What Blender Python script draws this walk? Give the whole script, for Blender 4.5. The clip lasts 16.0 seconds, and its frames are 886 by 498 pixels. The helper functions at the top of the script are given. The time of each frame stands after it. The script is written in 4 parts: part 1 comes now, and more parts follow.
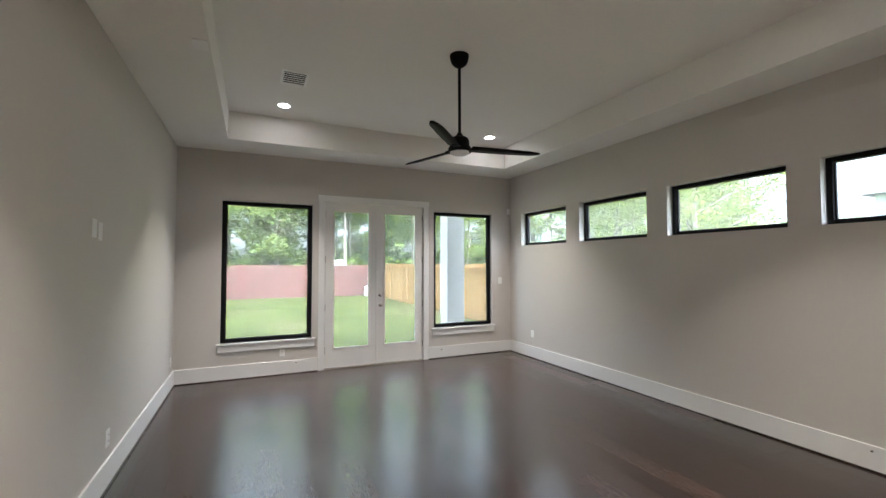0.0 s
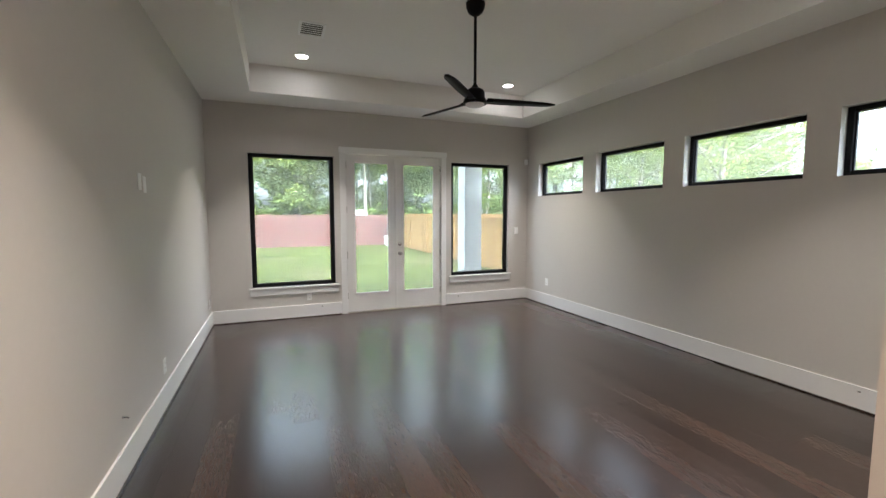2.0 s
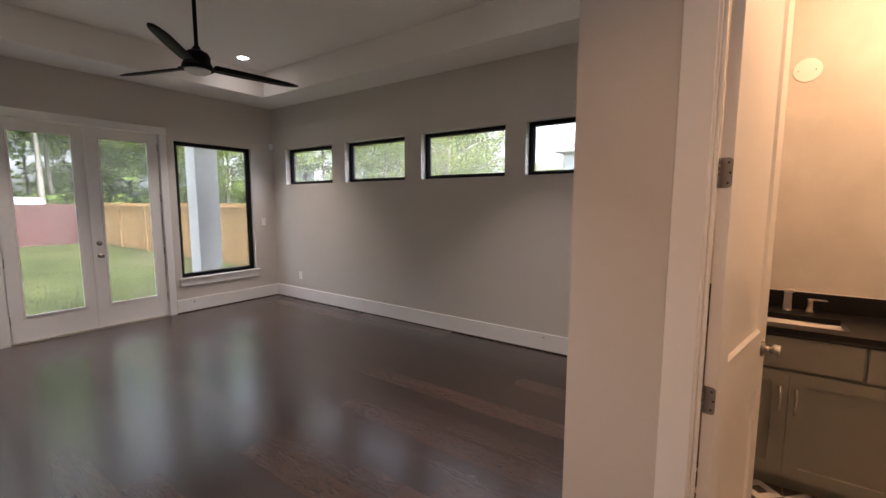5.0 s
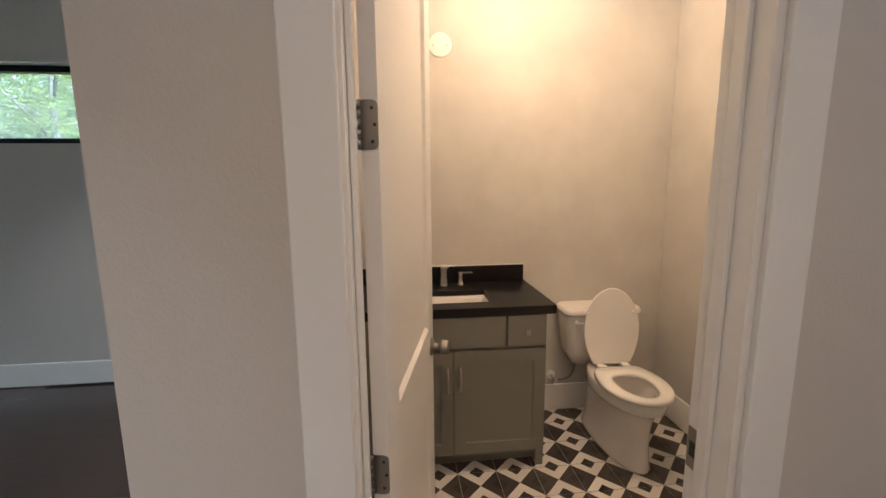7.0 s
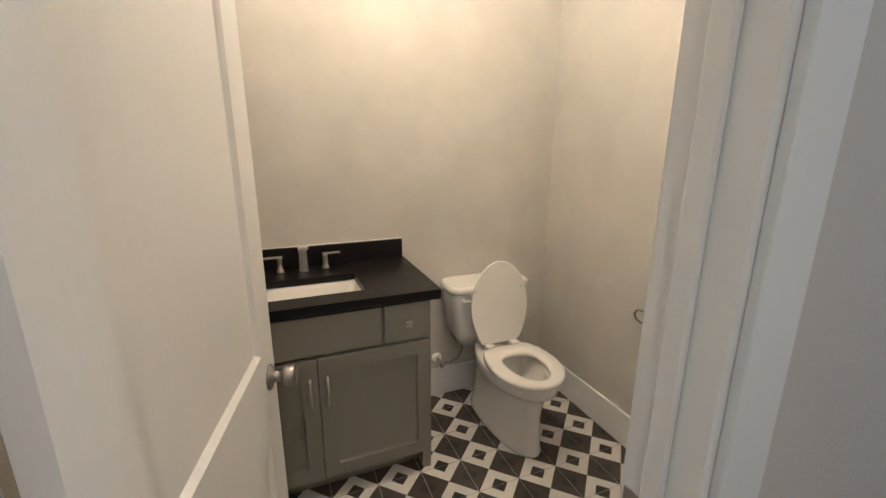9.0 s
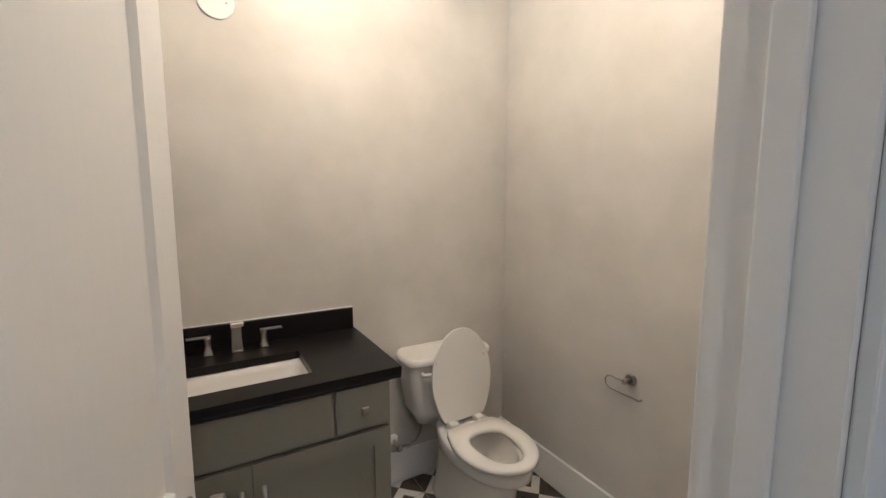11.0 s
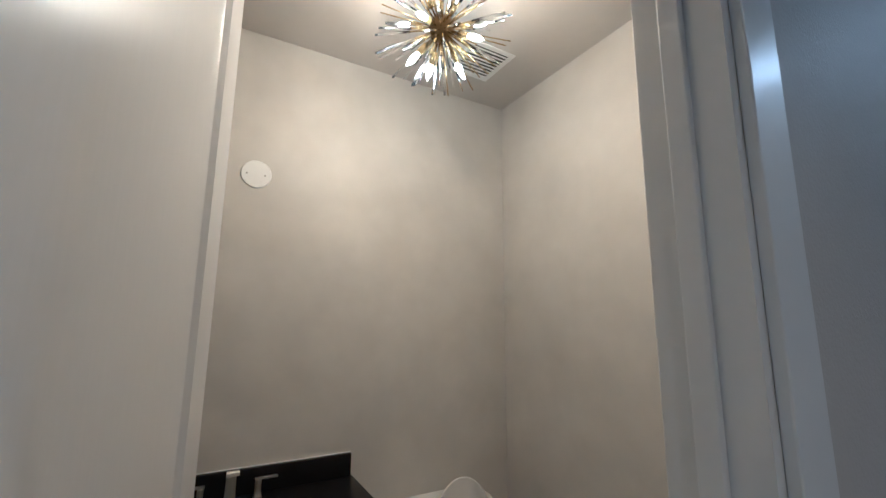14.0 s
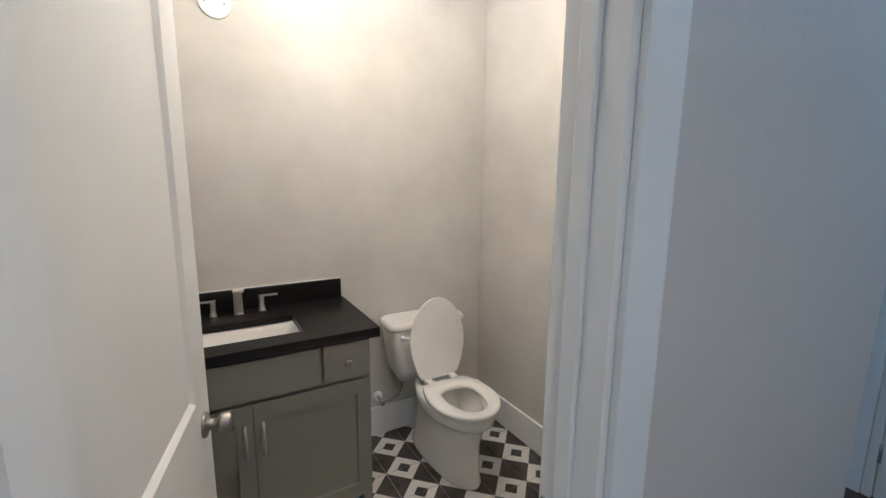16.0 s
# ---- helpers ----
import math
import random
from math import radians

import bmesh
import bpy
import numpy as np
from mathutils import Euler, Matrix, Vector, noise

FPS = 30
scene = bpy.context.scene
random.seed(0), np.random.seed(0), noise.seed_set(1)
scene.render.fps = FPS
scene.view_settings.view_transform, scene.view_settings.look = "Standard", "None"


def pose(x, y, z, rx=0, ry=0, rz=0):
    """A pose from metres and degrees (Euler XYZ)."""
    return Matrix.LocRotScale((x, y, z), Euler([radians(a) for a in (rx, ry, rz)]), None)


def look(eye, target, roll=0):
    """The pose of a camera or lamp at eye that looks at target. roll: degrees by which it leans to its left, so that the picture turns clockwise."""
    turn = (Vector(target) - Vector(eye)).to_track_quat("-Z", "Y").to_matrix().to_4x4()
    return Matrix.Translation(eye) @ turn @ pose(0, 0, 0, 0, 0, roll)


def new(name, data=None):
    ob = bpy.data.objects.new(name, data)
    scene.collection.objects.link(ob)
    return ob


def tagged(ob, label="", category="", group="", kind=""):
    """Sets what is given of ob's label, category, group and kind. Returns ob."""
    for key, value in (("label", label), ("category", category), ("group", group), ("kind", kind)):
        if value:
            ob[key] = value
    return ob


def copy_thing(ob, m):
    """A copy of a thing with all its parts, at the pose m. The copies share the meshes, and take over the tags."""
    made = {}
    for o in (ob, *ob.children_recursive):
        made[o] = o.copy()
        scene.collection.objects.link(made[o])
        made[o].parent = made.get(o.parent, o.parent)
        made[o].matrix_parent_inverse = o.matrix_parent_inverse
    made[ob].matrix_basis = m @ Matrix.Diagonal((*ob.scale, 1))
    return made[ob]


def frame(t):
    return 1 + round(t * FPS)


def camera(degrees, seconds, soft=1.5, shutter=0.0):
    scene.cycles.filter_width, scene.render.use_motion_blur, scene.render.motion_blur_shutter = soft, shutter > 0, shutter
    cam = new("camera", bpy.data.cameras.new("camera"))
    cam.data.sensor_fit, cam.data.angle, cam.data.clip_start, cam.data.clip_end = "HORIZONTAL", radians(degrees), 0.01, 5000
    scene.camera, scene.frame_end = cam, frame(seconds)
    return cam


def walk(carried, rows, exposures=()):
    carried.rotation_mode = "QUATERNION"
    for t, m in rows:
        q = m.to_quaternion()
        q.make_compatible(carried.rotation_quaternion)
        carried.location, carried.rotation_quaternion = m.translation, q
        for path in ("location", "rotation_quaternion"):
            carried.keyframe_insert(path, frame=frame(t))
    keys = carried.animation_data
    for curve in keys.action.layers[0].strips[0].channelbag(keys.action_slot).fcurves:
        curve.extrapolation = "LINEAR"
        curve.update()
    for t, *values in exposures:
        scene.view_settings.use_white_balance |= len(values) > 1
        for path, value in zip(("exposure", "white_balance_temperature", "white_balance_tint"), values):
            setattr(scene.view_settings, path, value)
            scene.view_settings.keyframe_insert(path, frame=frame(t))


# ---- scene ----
cam = camera(93.5, 16.0)
PATH = [
    (0, (0.347, 0.341, 1.528), (1.178, 2.159, 1.6), -0.1),
    (0.5, (0.3, 0.331, 1.536), (1.124, 2.153, 1.561), -0.1),
    (1, (0.316, 0.296, 1.523), (1.111, 2.13, 1.477), -0.0),
    (1.5, (0.33, 0.202, 1.527), (1.089, 2.048, 1.411), 0.0),
    (2, (0.309, 0.145, 1.535), (1.05, 1.996, 1.367), -0.0),
    (2.5, (0.27, 0.072, 1.537), (1.01, 1.92, 1.342), 0.0),
    (3, (0.254, 0.073, 1.548), (1.02, 1.909, 1.342), -0.0),
    (3.5, (0.227, 0.16, 1.543), (1.084, 1.956, 1.339), 0.1),
    (4, (0.242, 0.238, 1.558), (1.267, 1.942, 1.347), 0.1),
    (4.5, (0.279, 0.293, 1.529), (1.607, 1.774, 1.321), 0.1),
    (4.6, (0.302, 0.326, 1.507), (1.691, 1.751, 1.305), 0.2),
    (5, (0.432, 0.279, 1.547), (2.056, 1.425, 1.328), 0.1),
    (5.2, (0.522, 0.244, 1.568), (2.238, 1.247, 1.342), 0.1),
    (7.3, (1.25, 0.268, 1.527), (3.187, -0.084, 1.176), 0.0),
    (7.5, (1.3, 0.237, 1.526), (3.216, -0.193, 1.148), 0.4),
    (7.8, (1.35, 0.177, 1.523), (3.242, -0.333, 1.123), 0.1),
    (8, (1.379, 0.131, 1.53), (3.252, -0.43, 1.106), 0.2),
    (8.2, (1.423, 0.103, 1.529), (3.274, -0.507, 1.08), 0.2),
    (10.3, (1.726, 0.104, 1.515), (3.481, -0.764, 1.107), -0.1),
    (11, (1.754, 0.1, 1.537), (3.474, -0.895, 1.304), 0.0),
    (11.5, (1.752, 0.11, 1.581), (3.451, -0.944, 1.518), -0.1),
    (12, (1.722, 0.121, 1.621), (3.404, -0.953, 1.748), -0.2),
    (12.5, (1.697, 0.147, 1.671), (3.364, -0.919, 1.954), -0.0),
    (13, (1.672, 0.146, 1.653), (3.334, -0.883, 2.075), 0.0),
    (13.2, (1.663, 0.153, 1.65), (3.329, -0.861, 2.092), -0.4),
    (13.5, (1.672, 0.163, 1.661), (3.348, -0.84, 2.092), 0.2),
    (14, (1.637, 0.165, 1.641), (3.35, -0.81, 1.981), 0.5),
    (14.5, (1.639, 0.156, 1.616), (3.389, -0.799, 1.775), 0.5),
    (15, (1.644, 0.137, 1.556), (3.408, -0.805, 1.53), 0.4),
    (15.5, (1.6, 0.122, 1.551), (3.352, -0.815, 1.328), 0.6),
    (16, (1.486, 0.126, 1.562), (3.189, -0.868, 1.23), 0.6),
]
EXPOSURES = [(0, 5.35, 5560, 13), (3.8, 5.32, 5600, 13), (4.5, 5.05, 5660, 16), (5, 4.7, 6000, 25), (5.2, 4.65, 6200, 31), (7.3, 4.87, 4600, 4), (8.2, 4.97, 4330, -1), (10.3, 4.9, 4050, 1), (11.5, 4.66, 3950, 1), (12, 4.44, 3900, 0), (12.5, 3.98, 3830, 1), (13.2, 3.9, 3840, 1), (14.2, 4.0, 3820, 0), (15.2, 4.55, 3810, 0), (16, 4.95, 3770, 0)]
walk(cam, [(t, look(eye, target, roll)) for t, eye, target, roll in PATH], EXPOSURES)

# ---- world and light ----
world = bpy.data.worlds.new("overcast_sky")
scene.world = world
world.use_nodes = True
wn, wl = world.node_tree.nodes, world.node_tree.links
sky = wn.new("ShaderNodeTexSky")
sky.sky_type, sky.sun_disc = "NISHITA", False
sky.sun_elevation, sky.sun_rotation = radians(58), radians(180)
sky.air_density, sky.dust_density, sky.ozone_density = 1.0, 6.0, 1.0
pale = wn.new("ShaderNodeHueSaturation")
pale.inputs["Saturation"].default_value = 0.25
wl.new(sky.outputs["Color"], pale.inputs["Color"])
wl.new(pale.outputs["Color"], wn["Background"].inputs["Color"])
wn["Background"].inputs["Strength"].default_value = 0.15


def lamp(name, kind, at, power, colour, size=0.1, aim=None, spread=None):
    data = bpy.data.lights.new(name, kind)
    data.energy, data.color = power, colour
    if kind == "SUN":
        data.angle = size
    elif kind == "AREA":
        data.shape, data.size = "DISK", size
        if spread:
            data.spread = spread
    elif kind == "SPOT":
        data.shadow_soft_size, data.spot_size, data.spot_blend = size, spread, 1.0
    else:
        data.shadow_soft_size = size
    ob = new(name, data)
    ob.matrix_basis = look(at, aim) if aim else Matrix.Translation(at)
    return ob


lamp("sun", "SUN", (0, 0, 30), 0.4, (1.0, 0.97, 0.92), radians(20), (0, 10, 14))
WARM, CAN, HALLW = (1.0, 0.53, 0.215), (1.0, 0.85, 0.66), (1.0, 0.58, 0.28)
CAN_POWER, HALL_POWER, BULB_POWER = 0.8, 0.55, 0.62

# ---- materials ----
MATS = {}


def material(name, colour, rough=0.5, metal=0.0, grain=60.0, vary=0.06, bump=0.0, blotch=2.0, blotch_vary=0.05, stretch=(1, 1, 1), per_object=0.0, coat=0.0, bump_scale=None, coat_rough=0.05):
    """A procedural surface: base colour varied by a fine grain and broad blotches, with fine relief."""
    m = bpy.data.materials.new(name)
    m.use_nodes = True
    n, l = m.node_tree.nodes, m.node_tree.links
    b = n["Principled BSDF"]
    b.inputs["Roughness"].default_value = rough
    b.inputs["Metallic"].default_value = metal
    b.inputs["Coat Weight"].default_value = coat
    b.inputs["Coat Roughness"].default_value = coat_rough
    tc = n.new("ShaderNodeTexCoord")
    mp = n.new("ShaderNodeMapping")
    mp.inputs["Scale"].default_value = stretch
    geo = n.new("ShaderNodeNewGeometry")
    l.new(geo.outputs["Position"], mp.inputs["Vector"])
    fine = n.new("ShaderNodeTexNoise")
    fine.inputs["Scale"].default_value, fine.inputs["Detail"].default_value = grain, 3
    broad = n.new("ShaderNodeTexNoise")
    broad.inputs["Scale"].default_value, broad.inputs["Detail"].default_value = blotch, 2
    l.new(mp.outputs["Vector"], fine.inputs["Vector"])
    l.new(mp.outputs["Vector"], broad.inputs["Vector"])
    value = None

    def scaled(socket, amount):
        r = n.new("ShaderNodeMapRange")
        r.inputs["From Min"].default_value, r.inputs["From Max"].default_value = 0.25, 0.75
        r.inputs["To Min"].default_value, r.inputs["To Max"].default_value = 1 - amount, 1 + amount
        l.new(socket, r.inputs["Value"])
        return r.outputs["Result"]

    def times(a, c):
        q = n.new("ShaderNodeMath")
        q.operation = "MULTIPLY"
        l.new(a, q.inputs[0])
        l.new(c, q.inputs[1])
        return q.outputs[0]

    value = times(scaled(fine.outputs["Fac"], vary), scaled(broad.outputs["Fac"], blotch_vary))
    if per_object:
        info = n.new("ShaderNodeObjectInfo")
        r = n.new("ShaderNodeMapRange")
        r.inputs["To Min"].default_value, r.inputs["To Max"].default_value = 1 - per_object, 1 + per_object
        l.new(info.outputs["Random"], r.inputs["Value"])
        value = times(value, r.outputs["Result"])
    mix = n.new("ShaderNodeVectorMath")
    mix.operation = "SCALE"
    mix.inputs[0].default_value = colour
    l.new(value, mix.inputs["Scale"])
    l.new(mix.outputs["Vector"], b.inputs["Base Color"])
    rr = n.new("ShaderNodeMapRange")
    rr.inputs["To Min"].default_value, rr.inputs["To Max"].default_value = max(0.02, rough * 0.85), min(1, rough * 1.15)
    l.new(broad.outputs["Fac"], rr.inputs["Value"])
    l.new(rr.outputs["Result"], b.inputs["Roughness"])
    if bump:
        bp = n.new("ShaderNodeBump")
        bp.inputs["Strength"].default_value, bp.inputs["Distance"].default_value = min(1, bump), 0.003
        src = fine
        if bump_scale:
            src = n.new("ShaderNodeTexNoise")
            src.inputs["Scale"].default_value, src.inputs["Detail"].default_value = bump_scale, 2
            l.new(mp.outputs["Vector"], src.inputs["Vector"])
        l.new(src.outputs["Fac"], bp.inputs["Height"])
        l.new(bp.outputs["Normal"], b.inputs["Normal"])
    MATS[name] = m
    return m


def glow(name, colour, strength):
    m = material(name, colour, 0.5)
    b = m.node_tree.nodes["Principled BSDF"]
    b.inputs["Emission Color"].default_value, b.inputs["Emission Strength"].default_value = (*colour, 1), strength
    return m


def clear(name, tint=(1, 1, 1), rough=0.0, haze=0.02, solid=False):
    """Glass: a thin pane that lets the view through with a faint reflection, or a solid one that bends it."""
    m = bpy.data.materials.new(name)
    m.use_nodes = True
    n, l = m.node_tree.nodes, m.node_tree.links
    b = n["Principled BSDF"]
    if solid:
        b.inputs["Base Color"].default_value = (*tint, 1)
        b.inputs["Transmission Weight"].default_value, b.inputs["Roughness"].default_value, b.inputs["IOR"].default_value = 1.0, 0.02, 1.47
        return m
    t, g, x, f, p, k = n.new("ShaderNodeBsdfTransparent"), n.new("ShaderNodeBsdfGlossy"), n.new("ShaderNodeMixShader"), n.new("ShaderNodeLayerWeight"), n.new("ShaderNodeMath"), n.new("ShaderNodeMath")
    t.inputs["Color"].default_value = (*tint, 1)
    g.inputs["Roughness"].default_value = 0.01
    p.operation, k.operation = "POWER", "MULTIPLY_ADD"
    p.inputs[1].default_value, k.inputs[1].default_value, k.inputs[2].default_value = 4.0, 0.6, 0.025
    l.new(f.outputs["Facing"], p.inputs[0])
    l.new(p.outputs[0], k.inputs[0])
    l.new(k.outputs[0], x.inputs["Fac"])
    l.new(t.outputs["BSDF"], x.inputs[1])
    l.new(g.outputs["BSDF"], x.inputs[2])
    # pale translucent veil puts the hazy glare of the bright view into the pane
    veil_mix, veil = n.new("ShaderNodeMixShader"), n.new("ShaderNodeBsdfTranslucent")
    veil.inputs["Color"].default_value = (0.9, 0.92, 0.88, 1)
    veil_mix.inputs["Fac"].default_value = haze
    l.new(x.outputs["Shader"], veil_mix.inputs[1])
    l.new(veil.outputs["BSDF"], veil_mix.inputs[2])
    l.new(veil_mix.outputs["Shader"], n["Material Output"].inputs["Surface"])
    return m


PAINT = material("wall_paint", (0.57, 0.545, 0.51), 0.6, grain=25, vary=0.012, bump=0.22, bump_scale=160, blotch=1.2, blotch_vary=0.02)
# blotches in this wall colour stand in for the chandelier's mottled light
MOTTLED = material("powder_room_light_mottle", (0.585, 0.565, 0.525), 0.55, grain=14, vary=0.02, bump=0.2, bump_scale=150, blotch=3.2, blotch_vary=0.07)
# broad bump waves strengthen the same light mottling
n, l = MOTTLED.node_tree.nodes, MOTTLED.node_tree.links
wave, lift = n.new("ShaderNodeTexNoise"), n.new("ShaderNodeBump")
wave.inputs["Scale"].default_value, wave.inputs["Detail"].default_value = 3.4, 1
lift.inputs["Strength"].default_value, lift.inputs["Distance"].default_value = 1.0, 0.013
l.new(n["Mapping"].outputs["Vector"], wave.inputs["Vector"])
l.new(wave.outputs["Fac"], lift.inputs["Height"])
l.new(lift.outputs["Normal"], n["Bump"].inputs["Normal"])
CEIL = material("ceiling_paint", (0.80, 0.785, 0.75), 0.8, grain=30, vary=0.012, bump=0.2, bump_scale=140, blotch=0.9, blotch_vary=0.02)
TRIM = material("white_trim_paint", (0.78, 0.78, 0.77), 0.32, grain=40, vary=0.01, bump=0.03, blotch=3, blotch_vary=0.015)
DOORP = material("white_door_paint", (0.76, 0.75, 0.73), 0.3, grain=120, vary=0.012, bump=0.06, blotch=3, blotch_vary=0.02, stretch=(1, 1, 0.08))
BLACK = material("black_window_frame", (0.012, 0.012, 0.013), 0.4, grain=80, vary=0.1)
FANB = material("matte_black_metal", (0.008, 0.0075, 0.0075), 0.5, grain=90, vary=0.15)
NICKEL = material("brushed_nickel", (0.53, 0.50, 0.455), 0.3, 1.0, grain=300, vary=0.06, stretch=(1, 1, 0.1))
CHROME = material("chrome", (0.75, 0.75, 0.75), 0.12, 1.0, grain=60, vary=0.03)
HINGE = material("satin_nickel_hinge", (0.32, 0.30, 0.275), 0.38, 1.0, grain=200, vary=0.08)
PLASTIC = material("white_plastic", (0.85, 0.85, 0.83), 0.35, vary=0.01)
# near-black that paints the shade inside holes; also colours wires, screws and subfloor
DARKHOLE = material("dark_gap", (0.03, 0.028, 0.026), 0.7)
CABINET = material("grey_cabinet_paint", (0.222, 0.216, 0.183), 0.42, grain=90, vary=0.02, bump=0.05, blotch=4, blotch_vary=0.03)
STONE = material("black_stone", (0.008, 0.0078, 0.008), 0.34, grain=240, vary=0.35, blotch=6, blotch_vary=0.15)
CERAMIC = material("white_ceramic", (0.80, 0.785, 0.75), 0.10, vary=0.006, blotch=3, blotch_vary=0.012, coat=0.4)
SEATP = material("white_seat_plastic", (0.79, 0.775, 0.74), 0.22, vary=0.006)
BRASS = material("polished_brass", (0.66, 0.52, 0.27), 0.26, 1.0, grain=120, vary=0.06)
BRONZE = material("antique_brass", (0.20, 0.125, 0.05), 0.34, 1.0, grain=120, vary=0.12)
BULB = glow("lit_bulb", (1.0, 0.72, 0.42), 4)
CANGLOW = glow("lit_downlight", (1.0, 0.90, 0.76), 2)
GLASS = clear("window_glass", (0.455, 0.475, 0.46))
ROD = clear("clear_glass_rod", (0.98, 0.98, 0.97), solid=True)
PLANK = material("dark_stained_oak", (0.032, 0.0175, 0.0118), 0.5, grain=26, vary=0.34, bump=0.09, coat=1.0, coat_rough=0.25, blotch=2.2, blotch_vary=0.22, stretch=(6, 0.5, 1), per_object=0.38)
PLANK.node_tree.nodes["Principled BSDF"].inputs["Coat IOR"].default_value = 1.7
PLANK.node_tree.nodes["Principled BSDF"].inputs["Specular IOR Level"].default_value = 0.08
# each board takes its finish a little differently
n, l = PLANK.node_tree.nodes, PLANK.node_tree.links
own, sheen = n.new("ShaderNodeObjectInfo"), n.new("ShaderNodeMapRange")
sheen.inputs["To Min"].default_value, sheen.inputs["To Max"].default_value = 0.225, 0.275
l.new(own.outputs["Random"], sheen.inputs["Value"])
l.new(sheen.outputs["Result"], n["Principled BSDF"].inputs["Coat Roughness"])
l.new(n["Bump"].outputs["Normal"], n["Principled BSDF"].inputs["Coat Normal"])
TILEW = material("white_cement_tile", (0.62, 0.60, 0.56), 0.42, grain=50, vary=0.03, blotch=7, blotch_vary=0.05, per_object=0.04)
TILEB = material("black_cement_tile", (0.030, 0.026, 0.024), 0.42, grain=50, vary=0.12, blotch=7, blotch_vary=0.1, per_object=0.1)
TILED = material("charcoal_cement_tile", (0.050, 0.044, 0.040), 0.42, grain=50, vary=0.12, blotch=7, blotch_vary=0.1, per_object=0.1)
GROUT = material("pale_grout", (0.50, 0.48, 0.45), 0.8, vary=0.06)
GRASS = material("lawn_soil_and_turf", (0.056, 0.067, 0.018), 0.9, grain=5, vary=0.22, bump=0.4, blotch=0.45, blotch_vary=0.32)
BLADE = material("grass_blade", (0.057, 0.070, 0.018), 0.7, grain=2, vary=0.3, blotch=0.3, blotch_vary=0.3)
CONCRETE = material("patio_concrete", (0.38, 0.37, 0.35), 0.85, grain=40, vary=0.08, bump=0.2, blotch=1.5, blotch_vary=0.1)
BRICK = material("red_brick", (0.125, 0.058, 0.049), 0.85, grain=30, vary=0.15, bump=0.3, blotch=1.0, blotch_vary=0.12, per_object=0.2)
MORTAR = material("grey_mortar", (0.30, 0.25, 0.22), 0.9, vary=0.08)
CEDAR = material("new_cedar_board", (0.36, 0.225, 0.095), 0.75, grain=12, vary=0.14, bump=0.2, stretch=(5, 5, 0.4), blotch=2, blotch_vary=0.1, per_object=0.16)
STUCCO = material("white_stucco", (0.84, 0.84, 0.83), 0.85, grain=60, vary=0.03, bump=0.3)
BARK = material("tree_bark", (0.30, 0.27, 0.23), 0.9, grain=10, vary=0.25, bump=0.5, stretch=(3, 3, 0.4))
LEAF = material("green_leaf", (0.135, 0.190, 0.052), 0.6, grain=0.8, vary=0.35, blotch=0.25, blotch_vary=0.3, per_object=0.25)
LEAF2 = material("yellow_green_leaf", (0.15, 0.20, 0.075), 0.6, grain=0.8, vary=0.35, blotch=0.25, blotch_vary=0.3, per_object=0.2)
for lm, tint in ((LEAF, (0.35, 0.43, 0.085)), (LEAF2, (0.38, 0.42, 0.095))):
    n, l = lm.node_tree.nodes, lm.node_tree.links
    tr, ad = n.new("ShaderNodeBsdfTranslucent"), n.new("ShaderNodeMixShader")
    tr.inputs["Color"].default_value = (*tint, 1)
    ad.inputs["Fac"].default_value = 0.5
    l.new(n["Principled BSDF"].outputs["BSDF"], ad.inputs[1])
    l.new(tr.outputs["BSDF"], ad.inputs[2])
    l.new(ad.outputs["Shader"], n["Material Output"].inputs["Surface"])
for mm in (BLACK, FANB, GRASS, BLADE, BRICK, MORTAR, CEDAR, LEAF, LEAF2, BARK, STUCCO):
    mm.node_tree.nodes["Principled BSDF"].inputs["Specular IOR Level"].default_value = 0.08
for mm in (GRASS, BLADE):
    # thin and dry patches in the turf
    n, l = mm.node_tree.nodes, mm.node_tree.links
    geo, patch, ramp, dry = n.new("ShaderNodeNewGeometry"), n.new("ShaderNodeTexNoise"), n.new("ShaderNodeMapRange"), n.new("ShaderNodeMix")
    patch.inputs["Scale"].default_value, patch.inputs["Detail"].default_value = 0.22, 5
    ramp.inputs["From Min"].default_value, ramp.inputs["From Max"].default_value, ramp.inputs["To Max"].default_value = 0.48, 0.68, 0.8
    dry.data_type = "RGBA"
    dry.inputs["B"].default_value = (0.088, 0.074, 0.040, 1)
    b = n["Principled BSDF"]
    l.new(geo.outputs["Position"], patch.inputs["Vector"])
    l.new(patch.outputs["Fac"], ramp.inputs["Value"])
    l.new(ramp.outputs["Result"], dry.inputs["Factor"])
    l.new(b.inputs["Base Color"].links[0].from_socket, dry.inputs["A"])
    l.new(dry.outputs["Result"], b.inputs["Base Color"])
# bricks differ one from another
BRICKS = BRICK.copy()
BRICKS.name = "red_brickwork"
n, l = BRICKS.node_tree.nodes, BRICKS.node_tree.links
geo, span, shade = n.new("ShaderNodeNewGeometry"), n.new("ShaderNodeMapRange"), n.new("ShaderNodeVectorMath")
span.inputs["To Min"].default_value, span.inputs["To Max"].default_value = 0.68, 1.32
shade.operation = "SCALE"
l.new(geo.outputs["Random Per Island"], span.inputs["Value"])
l.new(n["Principled BSDF"].inputs["Base Color"].links[0].from_socket, shade.inputs[0])
l.new(span.outputs["Result"], shade.inputs["Scale"])
l.new(shade.outputs["Vector"], n["Principled BSDF"].inputs["Base Color"])
STONE.node_tree.nodes["Principled BSDF"].inputs["Specular IOR Level"].default_value = 0.3
SIDING = material("pale_house_siding", (0.62, 0.66, 0.66), 0.8, vary=0.03)
